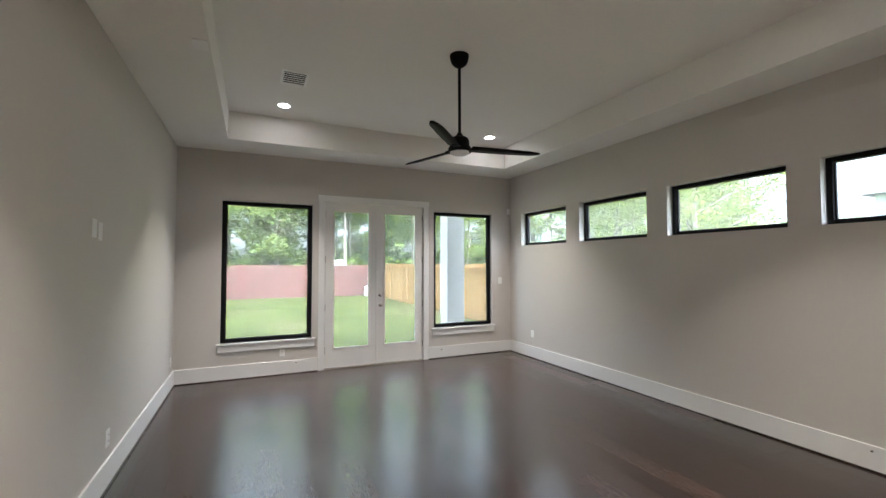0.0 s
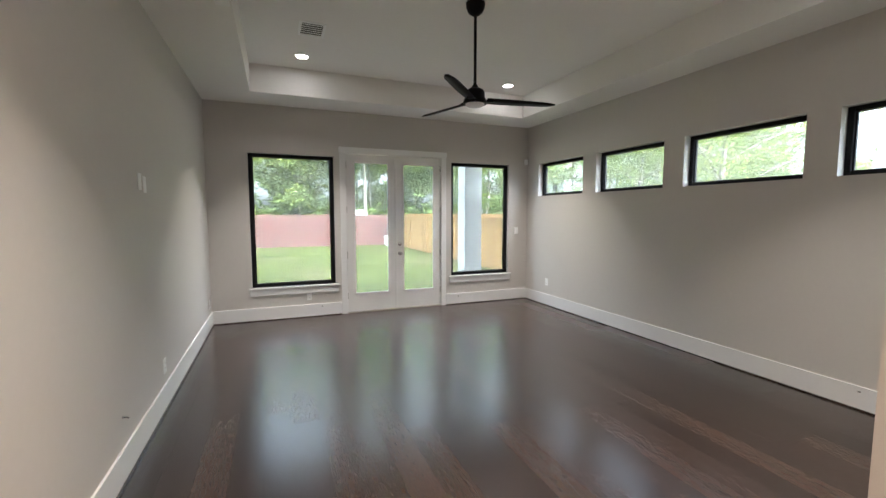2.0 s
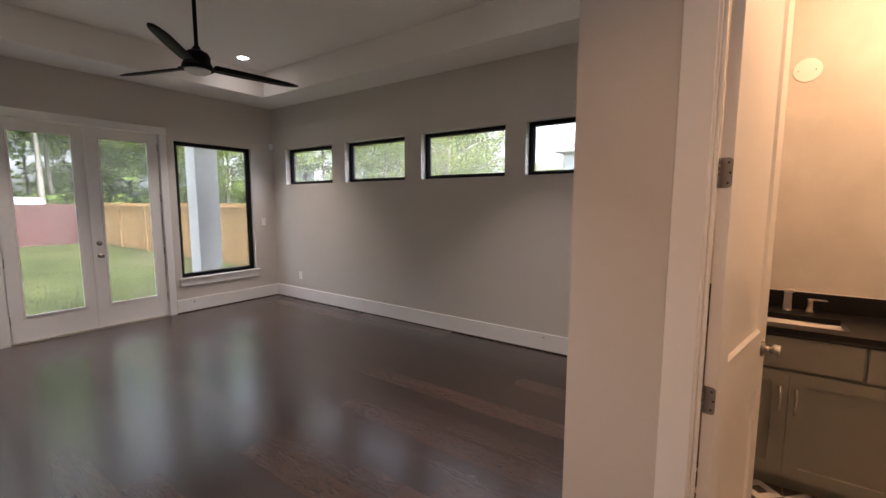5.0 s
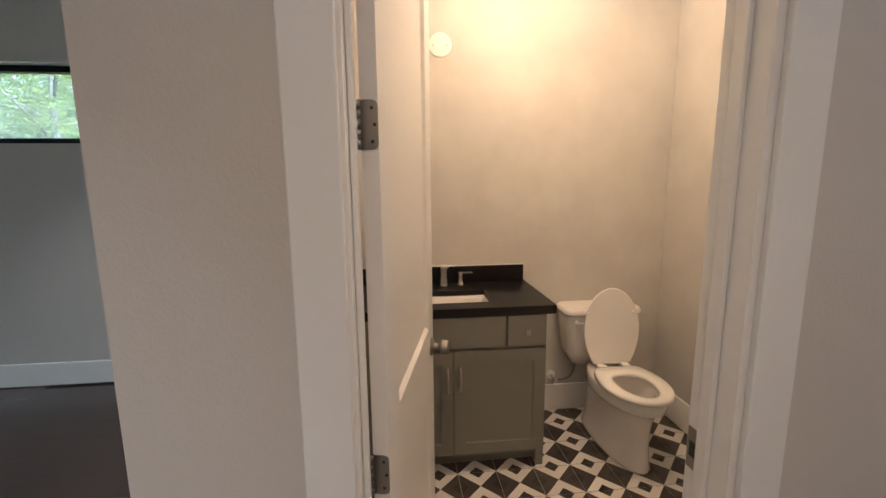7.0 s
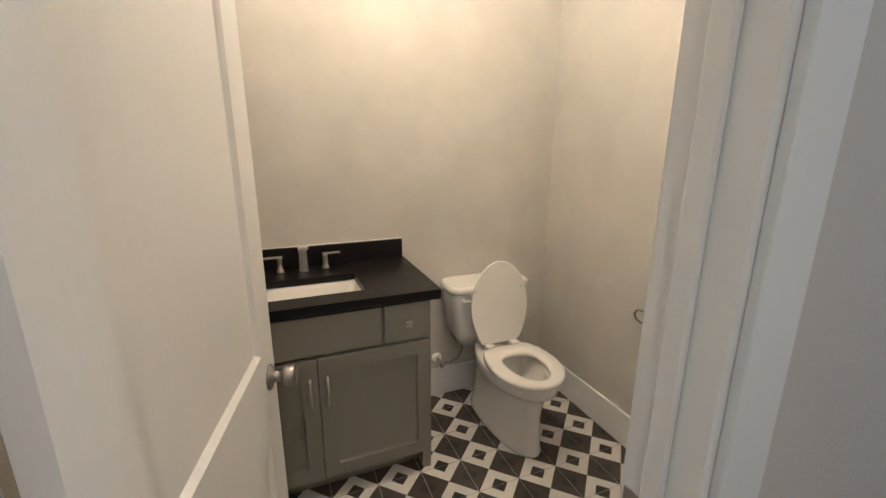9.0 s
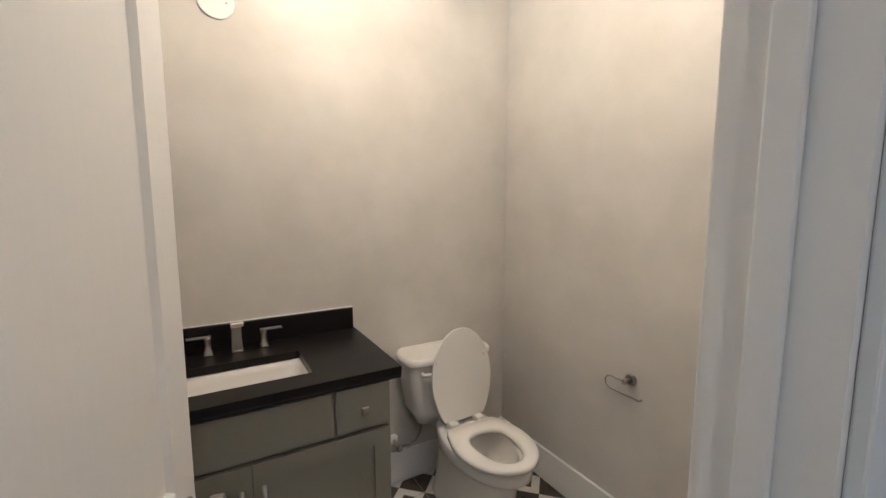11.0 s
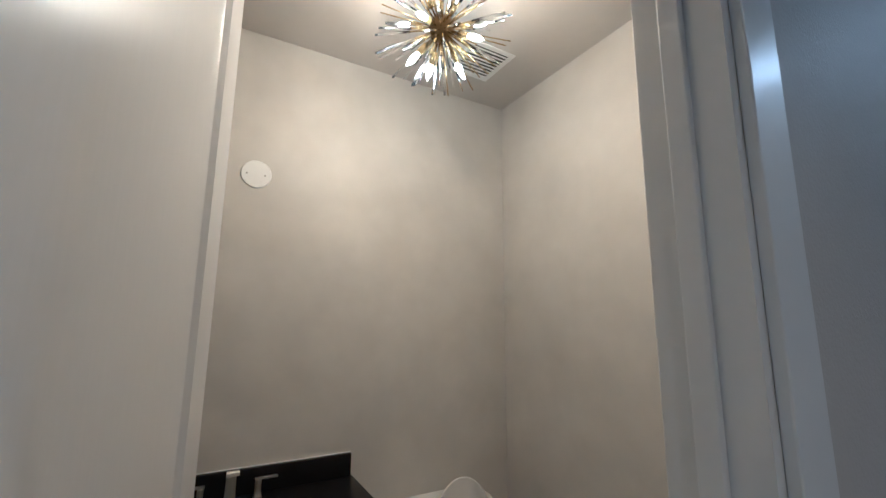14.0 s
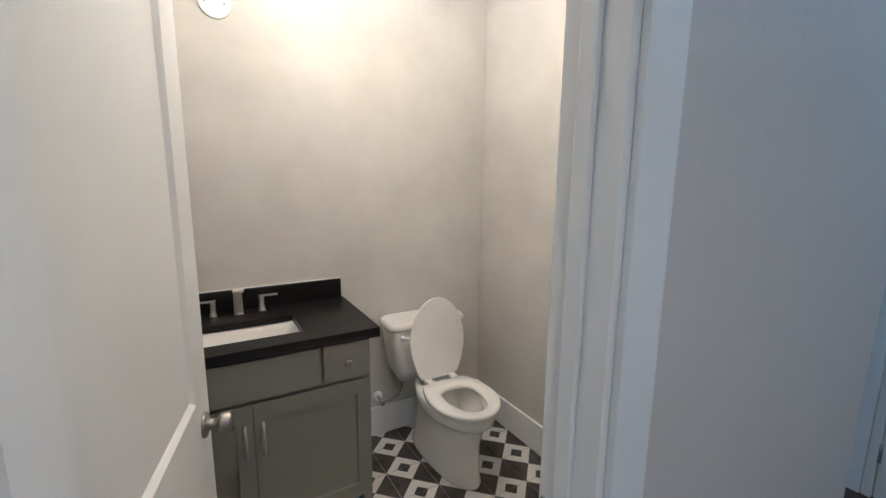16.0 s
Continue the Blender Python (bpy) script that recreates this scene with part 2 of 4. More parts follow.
SHINGLE = material("grey_roof_shingle", (0.13, 0.135, 0.145), 0.9, grain=15, vary=0.2, bump=0.3)


# ---- building helpers ----
def box(bm, x0, x1, y0, y1, z0, z1, bevel=0.0, segs=2):
    v = [bm.verts.new(p) for p in ((x0, y0, z0), (x1, y0, z0), (x1, y1, z0), (x0, y1, z0), (x0, y0, z1), (x1, y0, z1), (x1, y1, z1), (x0, y1, z1))]
    f = [bm.faces.new([v[i] for i in q]) for q in ((3, 2, 1, 0), (4, 5, 6, 7), (0, 1, 5, 4), (1, 2, 6, 5), (2, 3, 7, 6), (3, 0, 4, 7))]
    if bevel:
        edges = list({e for q in f for e in q.edges})
        bmesh.ops.bevel(bm, geom=edges, offset=bevel, segments=segs, affect="EDGES", profile=0.5)
    return bm


def solid(*a, **k):
    return box(bmesh.new(), *a, **k)


def lathe(bm, profile, n=24, m=None, cap=True):
    """A turned shape about z from (radius, height) pairs, moved by m."""
    m = m or Matrix()
    rings = []
    for r, z in profile:
        rings.append([bm.verts.new(m @ Vector((r * math.cos(2 * math.pi * i / n), r * math.sin(2 * math.pi * i / n), z))) for i in range(n)])
    for a, c in zip(rings, rings[1:]):
        for i in range(n):
            f = bm.faces.new((a[i], a[(i + 1) % n], c[(i + 1) % n], c[i]))
            f.smooth = True
    if cap:
        bm.faces.new(rings[0][::-1])
        bm.faces.new(rings[-1])
    return bm


def tube(bm, points, r, n=10):
    """A round rod along points; r is one radius or one for each point."""
    pts = [Vector(p) for p in points]
    rr = r if isinstance(r, (list, tuple)) else [r] * len(pts)
    rings = []
    side = None
    for i, p in enumerate(pts):
        d = (pts[min(i + 1, len(pts) - 1)] - pts[max(i - 1, 0)]).normalized()
        if side is None:
            side = d.orthogonal().normalized()
        side = (side - d * side.dot(d)).normalized()
        up = d.cross(side)
        rings.append([bm.verts.new(p + rr[i] * (side * math.cos(2 * math.pi * k / n) + up * math.sin(2 * math.pi * k / n))) for k in range(n)])
    for a, c in zip(rings, rings[1:]):
        for k in range(n):
            f = bm.faces.new((a[k], a[(k + 1) % n], c[(k + 1) % n], c[k]))
            f.smooth = True
    bm.faces.new(rings[0][::-1])
    bm.faces.new(rings[-1])
    return bm


def loft(bm, loops, cap=True):
    """A skin over loops of points that have the same count."""
    rings = [[bm.verts.new(p) for p in q] for q in loops]
    n = len(rings[0])
    for a, c in zip(rings, rings[1:]):
        for k in range(n):
            f = bm.faces.new((a[k], a[(k + 1) % n], c[(k + 1) % n], c[k]))
            f.smooth = True
    if cap:
        bm.faces.new(rings[0][::-1])
        bm.faces.new(rings[-1])
    return bm


def mesh_of(name, bm, *mats):
    bmesh.ops.recalc_face_normals(bm, faces=bm.faces)
    me = bpy.data.meshes.new(name)
    bm.to_mesh(me)
    bm.free()
    for m in mats:
        me.materials.append(m)
    return me


def part(name, bm, mat, parent=None, label=""):
    """Links bm as one mesh object under parent, in world places."""
    ob = new(name, mesh_of(name, bm, mat))
    if parent:
        ob.parent = parent
        if parent.type == "EMPTY":
            ob.matrix_parent_inverse = Matrix.Translation(-parent.location)
    return tagged(ob, label)


def thing(name, at, label, category, group=""):
    ob = new(name)
    ob.location = at
    ob.empty_display_size = 0.1
    return tagged(ob, label, category, group)


def setting(name, bm, mat, label="", category=""):
    return tagged(part(name, bm, mat), label, category, kind="structure")


# ---- plan, in metres ----
XL, XR, YF, YS = -0.551, 4.52, 6.59, 0.752
HX, YEND, YC = 1.885, -2.70, -1.705
PX0, PX1, PY0, PY1 = 2.006, 3.724, -1.467, 0.64
H, TRAY = 3.05, 3.39
TX0, TX1, TY0, TY1 = 0.06, 4.0, 1.30, 5.96
EXT = 0.17


def wall_with_holes(axis, a0, a1, z0, z1, d0, d1, holes):
    """A wall along an axis from a0 to a1, d0 to d1 thick, with holes (from, to, low, high) through it."""
    bm = bmesh.new()
    cuts = sorted({a0, a1, *[h for q in holes for h in q[:2]]})
    for c0, c1 in zip(cuts, cuts[1:]):
        mid = (c0 + c1) / 2
        gaps = sorted((q[2], q[3]) for q in holes if q[0] < mid < q[1])
        z = z0
        for lo, hi in gaps + [(z1, z1)]:
            if lo > z:
                box(bm, c0, c1, d0, d1, z, lo) if axis == "x" else box(bm, d0, d1, c0, c1, z, lo)
            z = hi
    bmesh.ops.remove_doubles(bm, verts=bm.verts, dist=0.0005)
    seen = {}
    for f in bm.faces:
        seen.setdefault(frozenset(f.verts), []).append(f)
    bmesh.ops.delete(bm, geom=[f for q in seen.values() if len(q) > 1 for f in q], context="FACES")
    return bm


FAR_WINDOWS = [(-0.03, 1.135, 0.478, 2.385), (3.038, 4.14, 0.49, 2.385)]
SIDE_WINDOWS = [(5.132, 6.248, 1.838, 2.389), (3.756, 4.86, 1.838, 2.389), (2.354, 3.495, 1.838, 2.389), (0.99, 2.12, 1.838, 2.389)]
DOOR = (1.295, 2.86, 0.0, 2.455)
setting("wall_north", wall_with_holes("x", XL - 0.15, XR + EXT, 0, 3.6, YF, YF + EXT, FAR_WINDOWS + [DOOR]), PAINT, "greige painted wall with windows and garden doors", "wall")
setting("wall_east", wall_with_holes("y", YS - 0.1, YF - 0.002, 0, 3.6, XR, XR + EXT, SIDE_WINDOWS), PAINT, "greige painted wall under high windows", "wall")
# opening out of view, added to throw daylight on the hall's end door
UNSEEN_WINDOW = (-2.62, -2.12, 0.10, 2.10)
CROSS = 4.4
setting("wall_west", solid(XL - 0.15, XL, YEND - 0.15, YF - 0.002, 0, 3.6), PAINT, "plain greige painted wall", "wall")
setting("wall_room_south", solid(HX + 0.129, XR, PY1, YS, 0, 3.6), PAINT, "greige painted partition wall", "wall")
JY0, JY1 = -0.401, 0.350
setting("wall_hall", wall_with_holes("y", YC, YS, 0, 3.6, HX, PX0, [(JY0 - 0.02, JY1 + 0.02, 0, 2.62)]), PAINT, "greige hall wall with a doorway", "wall")
setting("wall_powder_east", solid(PX1, PX1 + 0.11, YC, PY1 - 0.002, 0, 3.6), MOTTLED, "greige powder room wall behind the vanity", "wall")
setting("wall_powder_south", solid(PX0 + 0.002, PX1 - 0.002, YC, PY0, 0, 3.6), MOTTLED, "greige powder room side wall", "wall")
setting("wall_hall_end", solid(XL, CROSS, YEND - 0.15, YEND - 0.002, 0, 3.6), PAINT, "plain greige wall at the hall's end", "wall")
setting("wall_cross_hall", wall_with_holes("y", YEND - 0.15, YC + 0.11, 0, 3.6, CROSS, CROSS + 0.11, [UNSEEN_WINDOW]), PAINT, "plain greige wall closing the cross hall", "wall")
setting("wall_cross_north", solid(PX1 + 0.112, CROSS - 0.002, YC, YC + 0.11, 0, 3.6), PAINT, "plain greige wall along the cross hall", "wall")

# ceiling: a lower border round a raised tray
bm = bmesh.new()
box(bm, XL, TX0, TY0, TY1, H, 3.6)
box(bm, TX1, XR, TY0, TY1, H, 3.6)
box(bm, XL, XR, TY1, YF, H, 3.6)
box(bm, XL, XR, YS, TY0, H, 3.6)
box(bm, XL, HX, YC, YS, H, 3.6)
box(bm, XL, CROSS, YEND, YC, H, 3.6)
setting("ceiling_border", bm, CEIL, "lower white ceiling border round the tray", "ceiling")
setting("ceiling_tray", solid(TX0, TX1, TY0, TY1, TRAY, 3.6), CEIL, "raised white tray ceiling", "ceiling")
setting("ceiling_powder", solid(PX0, PX1, PY0, PY1, H, 3.6), PAINT, "greige painted powder room ceiling", "ceiling")
setting("roof", solid(XL - 0.5, XR + 0.5, YEND - 0.4, YF + 0.5, 3.62, 3.8), SHINGLE, "flat roof deck over the rooms", "roof")
setting("subfloor", solid(XL, XR, YEND - 0.1, YF, -0.2, -0.012), DARKHOLE, "dark subfloor under the boards", "floor")


# ---- trim, doors and windows ----
def baseboard(name, x0, x1, y0, y1, h=0.19):
    bm = solid(x0, x1, y0, y1, 0.0, h, bevel=0.003, segs=1)
    setting(name, bm, TRIM, "tall white painted baseboard", "baseboard")
    if h > 0.185:
        k = 0.011
        setting("shoe_mould", solid(x0 - (k if x1 == XR else 0), x1 + (k if x0 == XL and x1 - x0 < 0.1 else 0), y0 - (k if y1 == YF - 0.001 else 0), y1 + (k if y0 == YS else 0), 0.0, 0.013, bevel=0.002, segs=1), PLANK, "dark wood shoe moulding along the floor", "trim")


BT = 0.016
baseboard("baseboard", XL, XL + BT, YEND + 0.01, YF - BT)
baseboard("baseboard", XL, 1.213, YF - BT, YF - 0.001)
baseboard("baseboard", 2.942, XR - BT, YF - BT, YF - 0.001)
baseboard("baseboard", XR - BT, XR, YS + BT, YF)
baseboard("baseboard", HX + 0.01, XR, YS, YS + BT)
baseboard("baseboard", HX - BT, HX, JY1 + 0.133, YS + BT)
baseboard("baseboard", HX - BT, HX, YC, JY0 - 0.109)
baseboard("baseboard", XL + BT, 1.07, YEND - 0.001, YEND + BT)
baseboard("baseboard", 2.17, CROSS, YEND - 0.001, YEND + BT)
baseboard("baseboard", PX1 - BT, PX1, PY0, -0.486, 0.182)
baseboard("baseboard", PX0, PX1 - BT, PY0, PY0 + BT, 0.182)


def fixed_window(name, axis, a0, a1, z0, z1, depth, face=0.052, sill=False, inner=0.0):
    """A black-framed fixed window; axis is the way along its wall, depth where its frame begins."""
    w = tagged(thing(name, (((a0 + a1) / 2, depth, z0) if axis == "x" else (depth, (a0 + a1) / 2, z0)), "black-framed fixed picture window set in the painted wall", "window"), kind="structure")

    def bar(nm, b0, b1, c0, c1, d0, d1, mat, bevel=0.003):
        bm = solid(b0, b1, d0, d1, c0, c1, bevel=bevel, segs=1) if axis == "x" else solid(d0, d1, b0, b1, c0, c1, bevel=bevel, segs=1)
        return part(nm, bm, mat, w)

    d0, d1 = depth, depth + 0.07
    bar("frame_side", a0 + 0.001, a0 + face, z0 + 0.001, z1 - 0.001, d0, d1, BLACK)
    bar("frame_side", a1 - face, a1 - 0.001, z0 + 0.001, z1 - 0.001, d0, d1, BLACK)
    bar("frame_head", a0 + face, a1 - face, z1 - face, z1 - 0.001, d0, d1, BLACK)
    bar("frame_foot", a0 + face, a1 - face, z0 + 0.001, z0 + face, d0, d1, BLACK)
    g = 0.012
    bar("glazing_bead", a0 + face, a0 + face + g, z0 + face, z1 - face, d0 + 0.022, d0 + 0.045, BLACK, 0)
    bar("glazing_bead", a1 - face - g, a1 - face, z0 + face, z1 - face, d0 + 0.022, d0 + 0.045, BLACK, 0)
    pane = bar("pane", a0 + face - 0.004, a1 - face + 0.004, z0 + face - 0.004, z1 - face + 0.004, d0 + 0.030, d0 + 0.036, GLASS, 0)
    pane.visible_shadow = False
    if sill:
        part("window_sill", solid(a0 - 0.045, a1 + 0.05, YF - 0.035, depth - 0.002, z0 - 0.024, z0, bevel=0.004), TRIM, w, "white painted stool ledge")
        part("apron", solid(a0 - 0.03, a1 + 0.035, YF - 0.018, YF - 0.001, z0 - 0.115, z0 - 0.024, bevel=0.003, segs=1), TRIM, w, "white painted apron board")
    return w


for i, (a0, a1, z0, z1) in enumerate(FAR_WINDOWS):
    fixed_window(f"window_{i + 1}", "x", a0, a1, z0, z1, 6.645, sill=True)
# added window, never in view, for the cross hall's daylight
fixed_window("window_7", "y", *UNSEEN_WINDOW, CROSS + 0.03)
for i, (a0, a1, z0, z1) in enumerate(SIDE_WINDOWS):
    fixed_window(f"window_{i + 3}", "y", a0, a1, z0, z1, 4.605, face=0.045)

# garden doors: casing, frame and two glazed leaves
dx0, dx1, dz = 1.313, 2.843, 2.437
frame_ob = tagged(thing("door_1", ((dx0 + dx1) / 2, YF, 0), "pair of closed white glazed garden doors in a cased frame", "door"), kind="structure")
for nm, q in (("casing_side", (dx0 - 0.095, dx0 - 0.008, 0, dz + 0.006)), ("casing_side", (dx1 + 0.008, dx1 + 0.095, 0, dz + 0.006)), ("casing_head", (dx0 - 0.105, dx1 + 0.105, dz + 0.008, dz + 0.098))):
    part(nm, solid(q[0], q[1], YF - 0.022, YF - 0.001, q[2], q[3], bevel=0.003, segs=1), TRIM, frame_ob)
part("jamb", solid(dx0 - 0.017, dx0 - 0.001, YF + 0.001, YF + 0.14, 0.018, dz + 0.001), TRIM, frame_ob)
part("jamb", solid(dx1 + 0.001, dx1 + 0.016, YF + 0.001, YF + 0.14, 0.018, dz + 0.001), TRIM, frame_ob)
part("head_jamb", solid(dx0 - 0.017, dx1 + 0.016, YF + 0.001, YF + 0.14, dz + 0.002, dz + 0.017), TRIM, frame_ob)
part("threshold", solid(dx0 - 0.017, dx1 + 0.016, YF - 0.02, YF + 0.14, -0.01, 0.017, bevel=0.004), NICKEL, frame_ob, "worn metal threshold strip")


def leaf(x0, x1, g0, g1, hinge_left):
    y0, y1 = YF + 0.012, YF + 0.056
    lf = part("door_leaf", wall_with_holes("x", x0, x1, 0.022, dz - 0.003, y0, y1, [(g0, g1, 0.30, 2.31)]), DOORP, frame_ob)
    for q in ((g0 - 0.016, g0 + 0.006, 0.284, 2.326), (g1 - 0.006, g1 + 0.016, 0.284, 2.326)):
        part("glazing_bead", solid(q[0], q[1], y0 - 0.009, y0 + 0.014, q[2], q[3], bevel=0.004), DOORP, lf)
    for z in (0.284, 2.304):
        part("glazing_bead", solid(g0 + 0.006, g1 - 0.006, y0 - 0.009, y0 + 0.014, z, z + 0.022, bevel=0.004), DOORP, lf)
    p = part("pane", solid(g0 - 0.005, g1 + 0.005, y0 + 0.018, y0 + 0.024, 0.296, 2.314), GLASS, lf)
    p.visible_shadow = False
    hx = x0 - 0.002 if hinge_left else x1 + 0.002
    for z in (0.22, 0.85, 1.55, 2.22):
        part("hinge", lathe(bmesh.new(), [(0.007, 0), (0.007, 0.1)], 10, pose(hx, y0 - 0.004, z)), HINGE, lf)
    return lf


leaf_a = leaf(dx0 + 0.002, 2.086, 1.44, 1.962, True)
leaf_b = leaf(2.089, dx1 - 0.002, 2.212, 2.722, False)
part("astragal", solid(2.07, 2.105, YF + 0.002, YF + 0.0115, 0.022, dz - 0.003, bevel=0.003), DOORP, leaf_a, "white meeting strip between the leaves")
for z, knob in ((1.055, False), (0.905, True)):
    m = pose(2.146, YF + 0.012, z, 90, 0, 0)
    prof = [(0.031, 0), (0.031, 0.006), (0.024, 0.012), (0.012, 0.016), (0.011, 0.04), (0.022, 0.048), (0.027, 0.06), (0.024, 0.072), (0.01, 0.077)] if knob else [(0.031, 0), (0.031, 0.007), (0.027, 0.014), (0.012, 0.016), (0.010, 0.03)]
    part("door_knob" if knob else "deadbolt", lathe(bmesh.new(), prof, 20, m), HINGE, leaf_b, "dark nickel " + ("door knob" if knob else "deadbolt turn"))

# powder room doorway
pd = tagged(thing("door_2", (2.09, JY1, 0), "open white two-panel door in a profiled casing", "door"), kind="structure")
for s, e in ((1, JY1), (-1, JY0)):
    def cb(a, b, x0, x1, nm="casing_side", bev=0.004, e=e, s=s):
        y0, y1 = sorted((e + s * a, e + s * b))
        part(nm, solid(x0, x1, y0, y1, 0, 2.71, bevel=bev), TRIM, pd)
    cb(0.007 if s > 0 else 0.018, 0.096 if s > 0 else 0.108, HX - 0.018, HX - 0.001, "casing_board", 0.003)
    y0, y1 = sorted((e, e + s * 0.0195))
    part("jamb", solid(HX - 0.001, PX0 + 0.001, y0, y1, 0, 2.602), TRIM, pd)
    y0, y1 = sorted((e - s * 0.0125, e - s * 0.0005))
    part("door_stop", solid(1.932, 1.966, y0, y1, 0, 2.59, bevel=0.003), TRIM, pd)
    y0, y1 = sorted((e + s * 0.012, e + s * 0.10))
    part("casing_inside", solid(PX0 + 0.0012, PX0 + 0.017, y0, y1, 0, 2.69, bevel=0.003), TRIM, pd)
part("casing_head", solid(HX - 0.018, HX - 0.001, JY0 - 0.015, JY1 + 0.004, 2.608, 2.71, bevel=0.003), TRIM, pd)
part("head_jamb", solid(HX - 0.001, PX0 + 0.001, JY0, JY1, 2.602, 2.619), TRIM, pd)
# strike plate let into the latch-side jamb
bm = solid(1.968, 2.003, JY0 + 0.0006, JY0 + 0.0026, 0.865, 0.965, bevel=0.0)
part("strike_plate", bm, HINGE, pd, "satin nickel strike plate")
# dark plate on the strike, painting the shade of the latch hole
part("latch_hole", solid(1.977, 1.995, JY0 + 0.0028, JY0 + 0.0036, 0.895, 0.932), DARKHOLE, pd)

# the open slab, built along +x from its hinge and swung
DM = pose(1.994, 0.317, 0, 0, 0, -12.1)
DW, DT = 0.738, 0.035


def dpart(nm, bm, mat, parent, label=""):
    bm.transform(DM)
    return part(nm, bm, mat, parent, label)


slab = dpart("door_slab", wall_with_holes("x", 0.0, DW, 0.012, 2.598, -DT / 2, DT / 2, [(0.115, DW - 0.115, 0.24, 0.76), (0.115, DW - 0.115, 1.01, 2.48)]), DOORP, pd)
for z0, z1 in ((0.24, 0.76), (1.01, 2.48)):
    dpart("panel", solid(0.115, DW - 0.115, -0.007, 0.007, z0, z1), DOORP, slab)
    for sgn in (-1, 1):
        lo, hi, g = sgn * 0.0072, sgn * 0.0172, 0.014
        xs, zs = (0.1151, DW - 0.1151), (z0 + 0.0001, z1 - 0.0001)
        for ends, side in ((zs, 0), (zs, 1), (xs, 0), (xs, 1)):
            loops = []
            for k, e in enumerate(ends):
                inset = e + (g if k == 0 else -g)
                edge = (xs if ends is zs else zs)[side]
                inner = edge + (g if side == 0 else -g)
                tri = ((edge, lo, e), (edge, hi, e), (inner, lo, inset))
                loops.append([Vector((u, v, w)) if ends is zs else Vector((w, v, u)) for u, v, w in tri])
            bm = loft(bmesh.new(), loops)
            for f in bm.faces:
                f.smooth = False
            dpart("sticking", bm, DOORP, slab)
KNOB = [(0.033, 0), (0.033, 0.004), (0.030, 0.008), (0.015, 0.013), (0.0135, 0.032), (0.020, 0.036), (0.0265, 0.040), (0.0275, 0.044), (0.0275, 0.062), (0.025, 0.066), (0.010, 0.067)]
for sgn in (-1, 1):
    dpart("door_knob", lathe(bmesh.new(), KNOB, 24, pose(DW - 0.062, sgn * DT / 2, 0.925, -90 * sgn)), HINGE, slab, "brushed nickel round door knob")
for z in (0.17, 0.862, 1.595, 2.36):
    bm = bmesh.new()
    # leaf with rounded outer corners on the slab's edge
    pts = [(-0.0175, 0), (0.006, 0), (0.0125, 0.0022), (0.0165, 0.0065), (0.0175, 0.012)]
    outline = [(y, q) for y, q in pts] + [(y, 0.092 - q) for y, q in reversed(pts)]
    ring = [[Vector((x, -y, z + q)) for y, q in outline] for x in (-0.0022, -0.0002)]
    loft(bm, ring)
    for f in bm.faces:
        f.smooth = False
    h = dpart("hinge", bm, HINGE, slab, "satin nickel butt hinge with rounded corners")
    for k in range(5):
        dpart("knuckle", lathe(bmesh.new(), [(0.0065, 0.0006), (0.0065, 0.0178)], 12, pose(-0.006, 0.021, z + 0.0184 * k)), HINGE, h)
    part("jamb_leaf", solid(1.967, 2.003, JY1 - 0.0026, JY1 - 0.0006, z, z + 0.092), HINGE, h)
    for q in (0.015, 0.046, 0.077):
        dpart("screw", lathe(bmesh.new(), [(0.0036, 0), (0.002, 0.0008)], 10, pose(-0.0022, -0.006 if q != 0.046 else -0.011, z + q, 0, -90)), DARKHOLE, h)

# a cased door at the hall's far end
he = tagged(thing("door_3", (1.6, YEND, 0), "closed white panelled door at the end of the hall", "door"), kind="structure")
hs = part("door_slab", wall_with_holes("x", 1.17, 2.0, 0.01, 2.44, YEND - 0.001, YEND + 0.012, [(1.285, 1.885, 0.24, 0.76), (1.285, 1.885, 1.01, 2.32)]), DOORP, he)
for z0, z1 in ((0.24, 0.76), (1.01, 2.32)):
    part("panel", solid(1.286, 1.884, YEND - 0.001, YEND + 0.004, z0 + 0.001, z1 - 0.001), DOORP, hs)
for x0, x1 in ((2.005, 2.045), (1.125, 1.165)):
    part("casing_bead", solid(x0, x1, YEND - 0.001, YEND + 0.022, 0, 2.45, bevel=0.006), TRIM, he)
for x0, x1 in ((2.046, 2.165), (1.075, 1.124)):
    part("casing_side", solid(x0, x1, YEND - 0.001, YEND + 0.030, 0, 2.55, bevel=0.006), TRIM, he)
part("casing_head", solid(1.125, 2.045, YEND - 0.001, YEND + 0.030, 2.452, 2.55, bevel=0.006), TRIM, he)
for z in (0.20, 0.62, 1.55, 2.22):
    part("hinge", lathe(bmesh.new(), [(0.008, 0), (0.008, 0.1)], 10, pose(2.002, YEND + 0.016, z)), HINGE, hs, "satin nickel hinge knuckle")
part("door_knob", lathe(bmesh.new(), KNOB, 20, pose(1.235, YEND + 0.012, 0.93, -90)), NICKEL, hs, "brushed nickel door knob")


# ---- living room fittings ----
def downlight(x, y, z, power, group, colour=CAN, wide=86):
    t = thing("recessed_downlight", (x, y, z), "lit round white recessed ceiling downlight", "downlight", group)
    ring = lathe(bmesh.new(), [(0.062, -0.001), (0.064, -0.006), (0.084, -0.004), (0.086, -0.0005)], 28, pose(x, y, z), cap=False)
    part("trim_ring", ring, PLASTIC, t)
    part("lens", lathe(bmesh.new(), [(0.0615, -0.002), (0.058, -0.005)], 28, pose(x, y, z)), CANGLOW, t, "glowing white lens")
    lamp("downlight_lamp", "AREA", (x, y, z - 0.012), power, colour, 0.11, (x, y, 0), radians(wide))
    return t


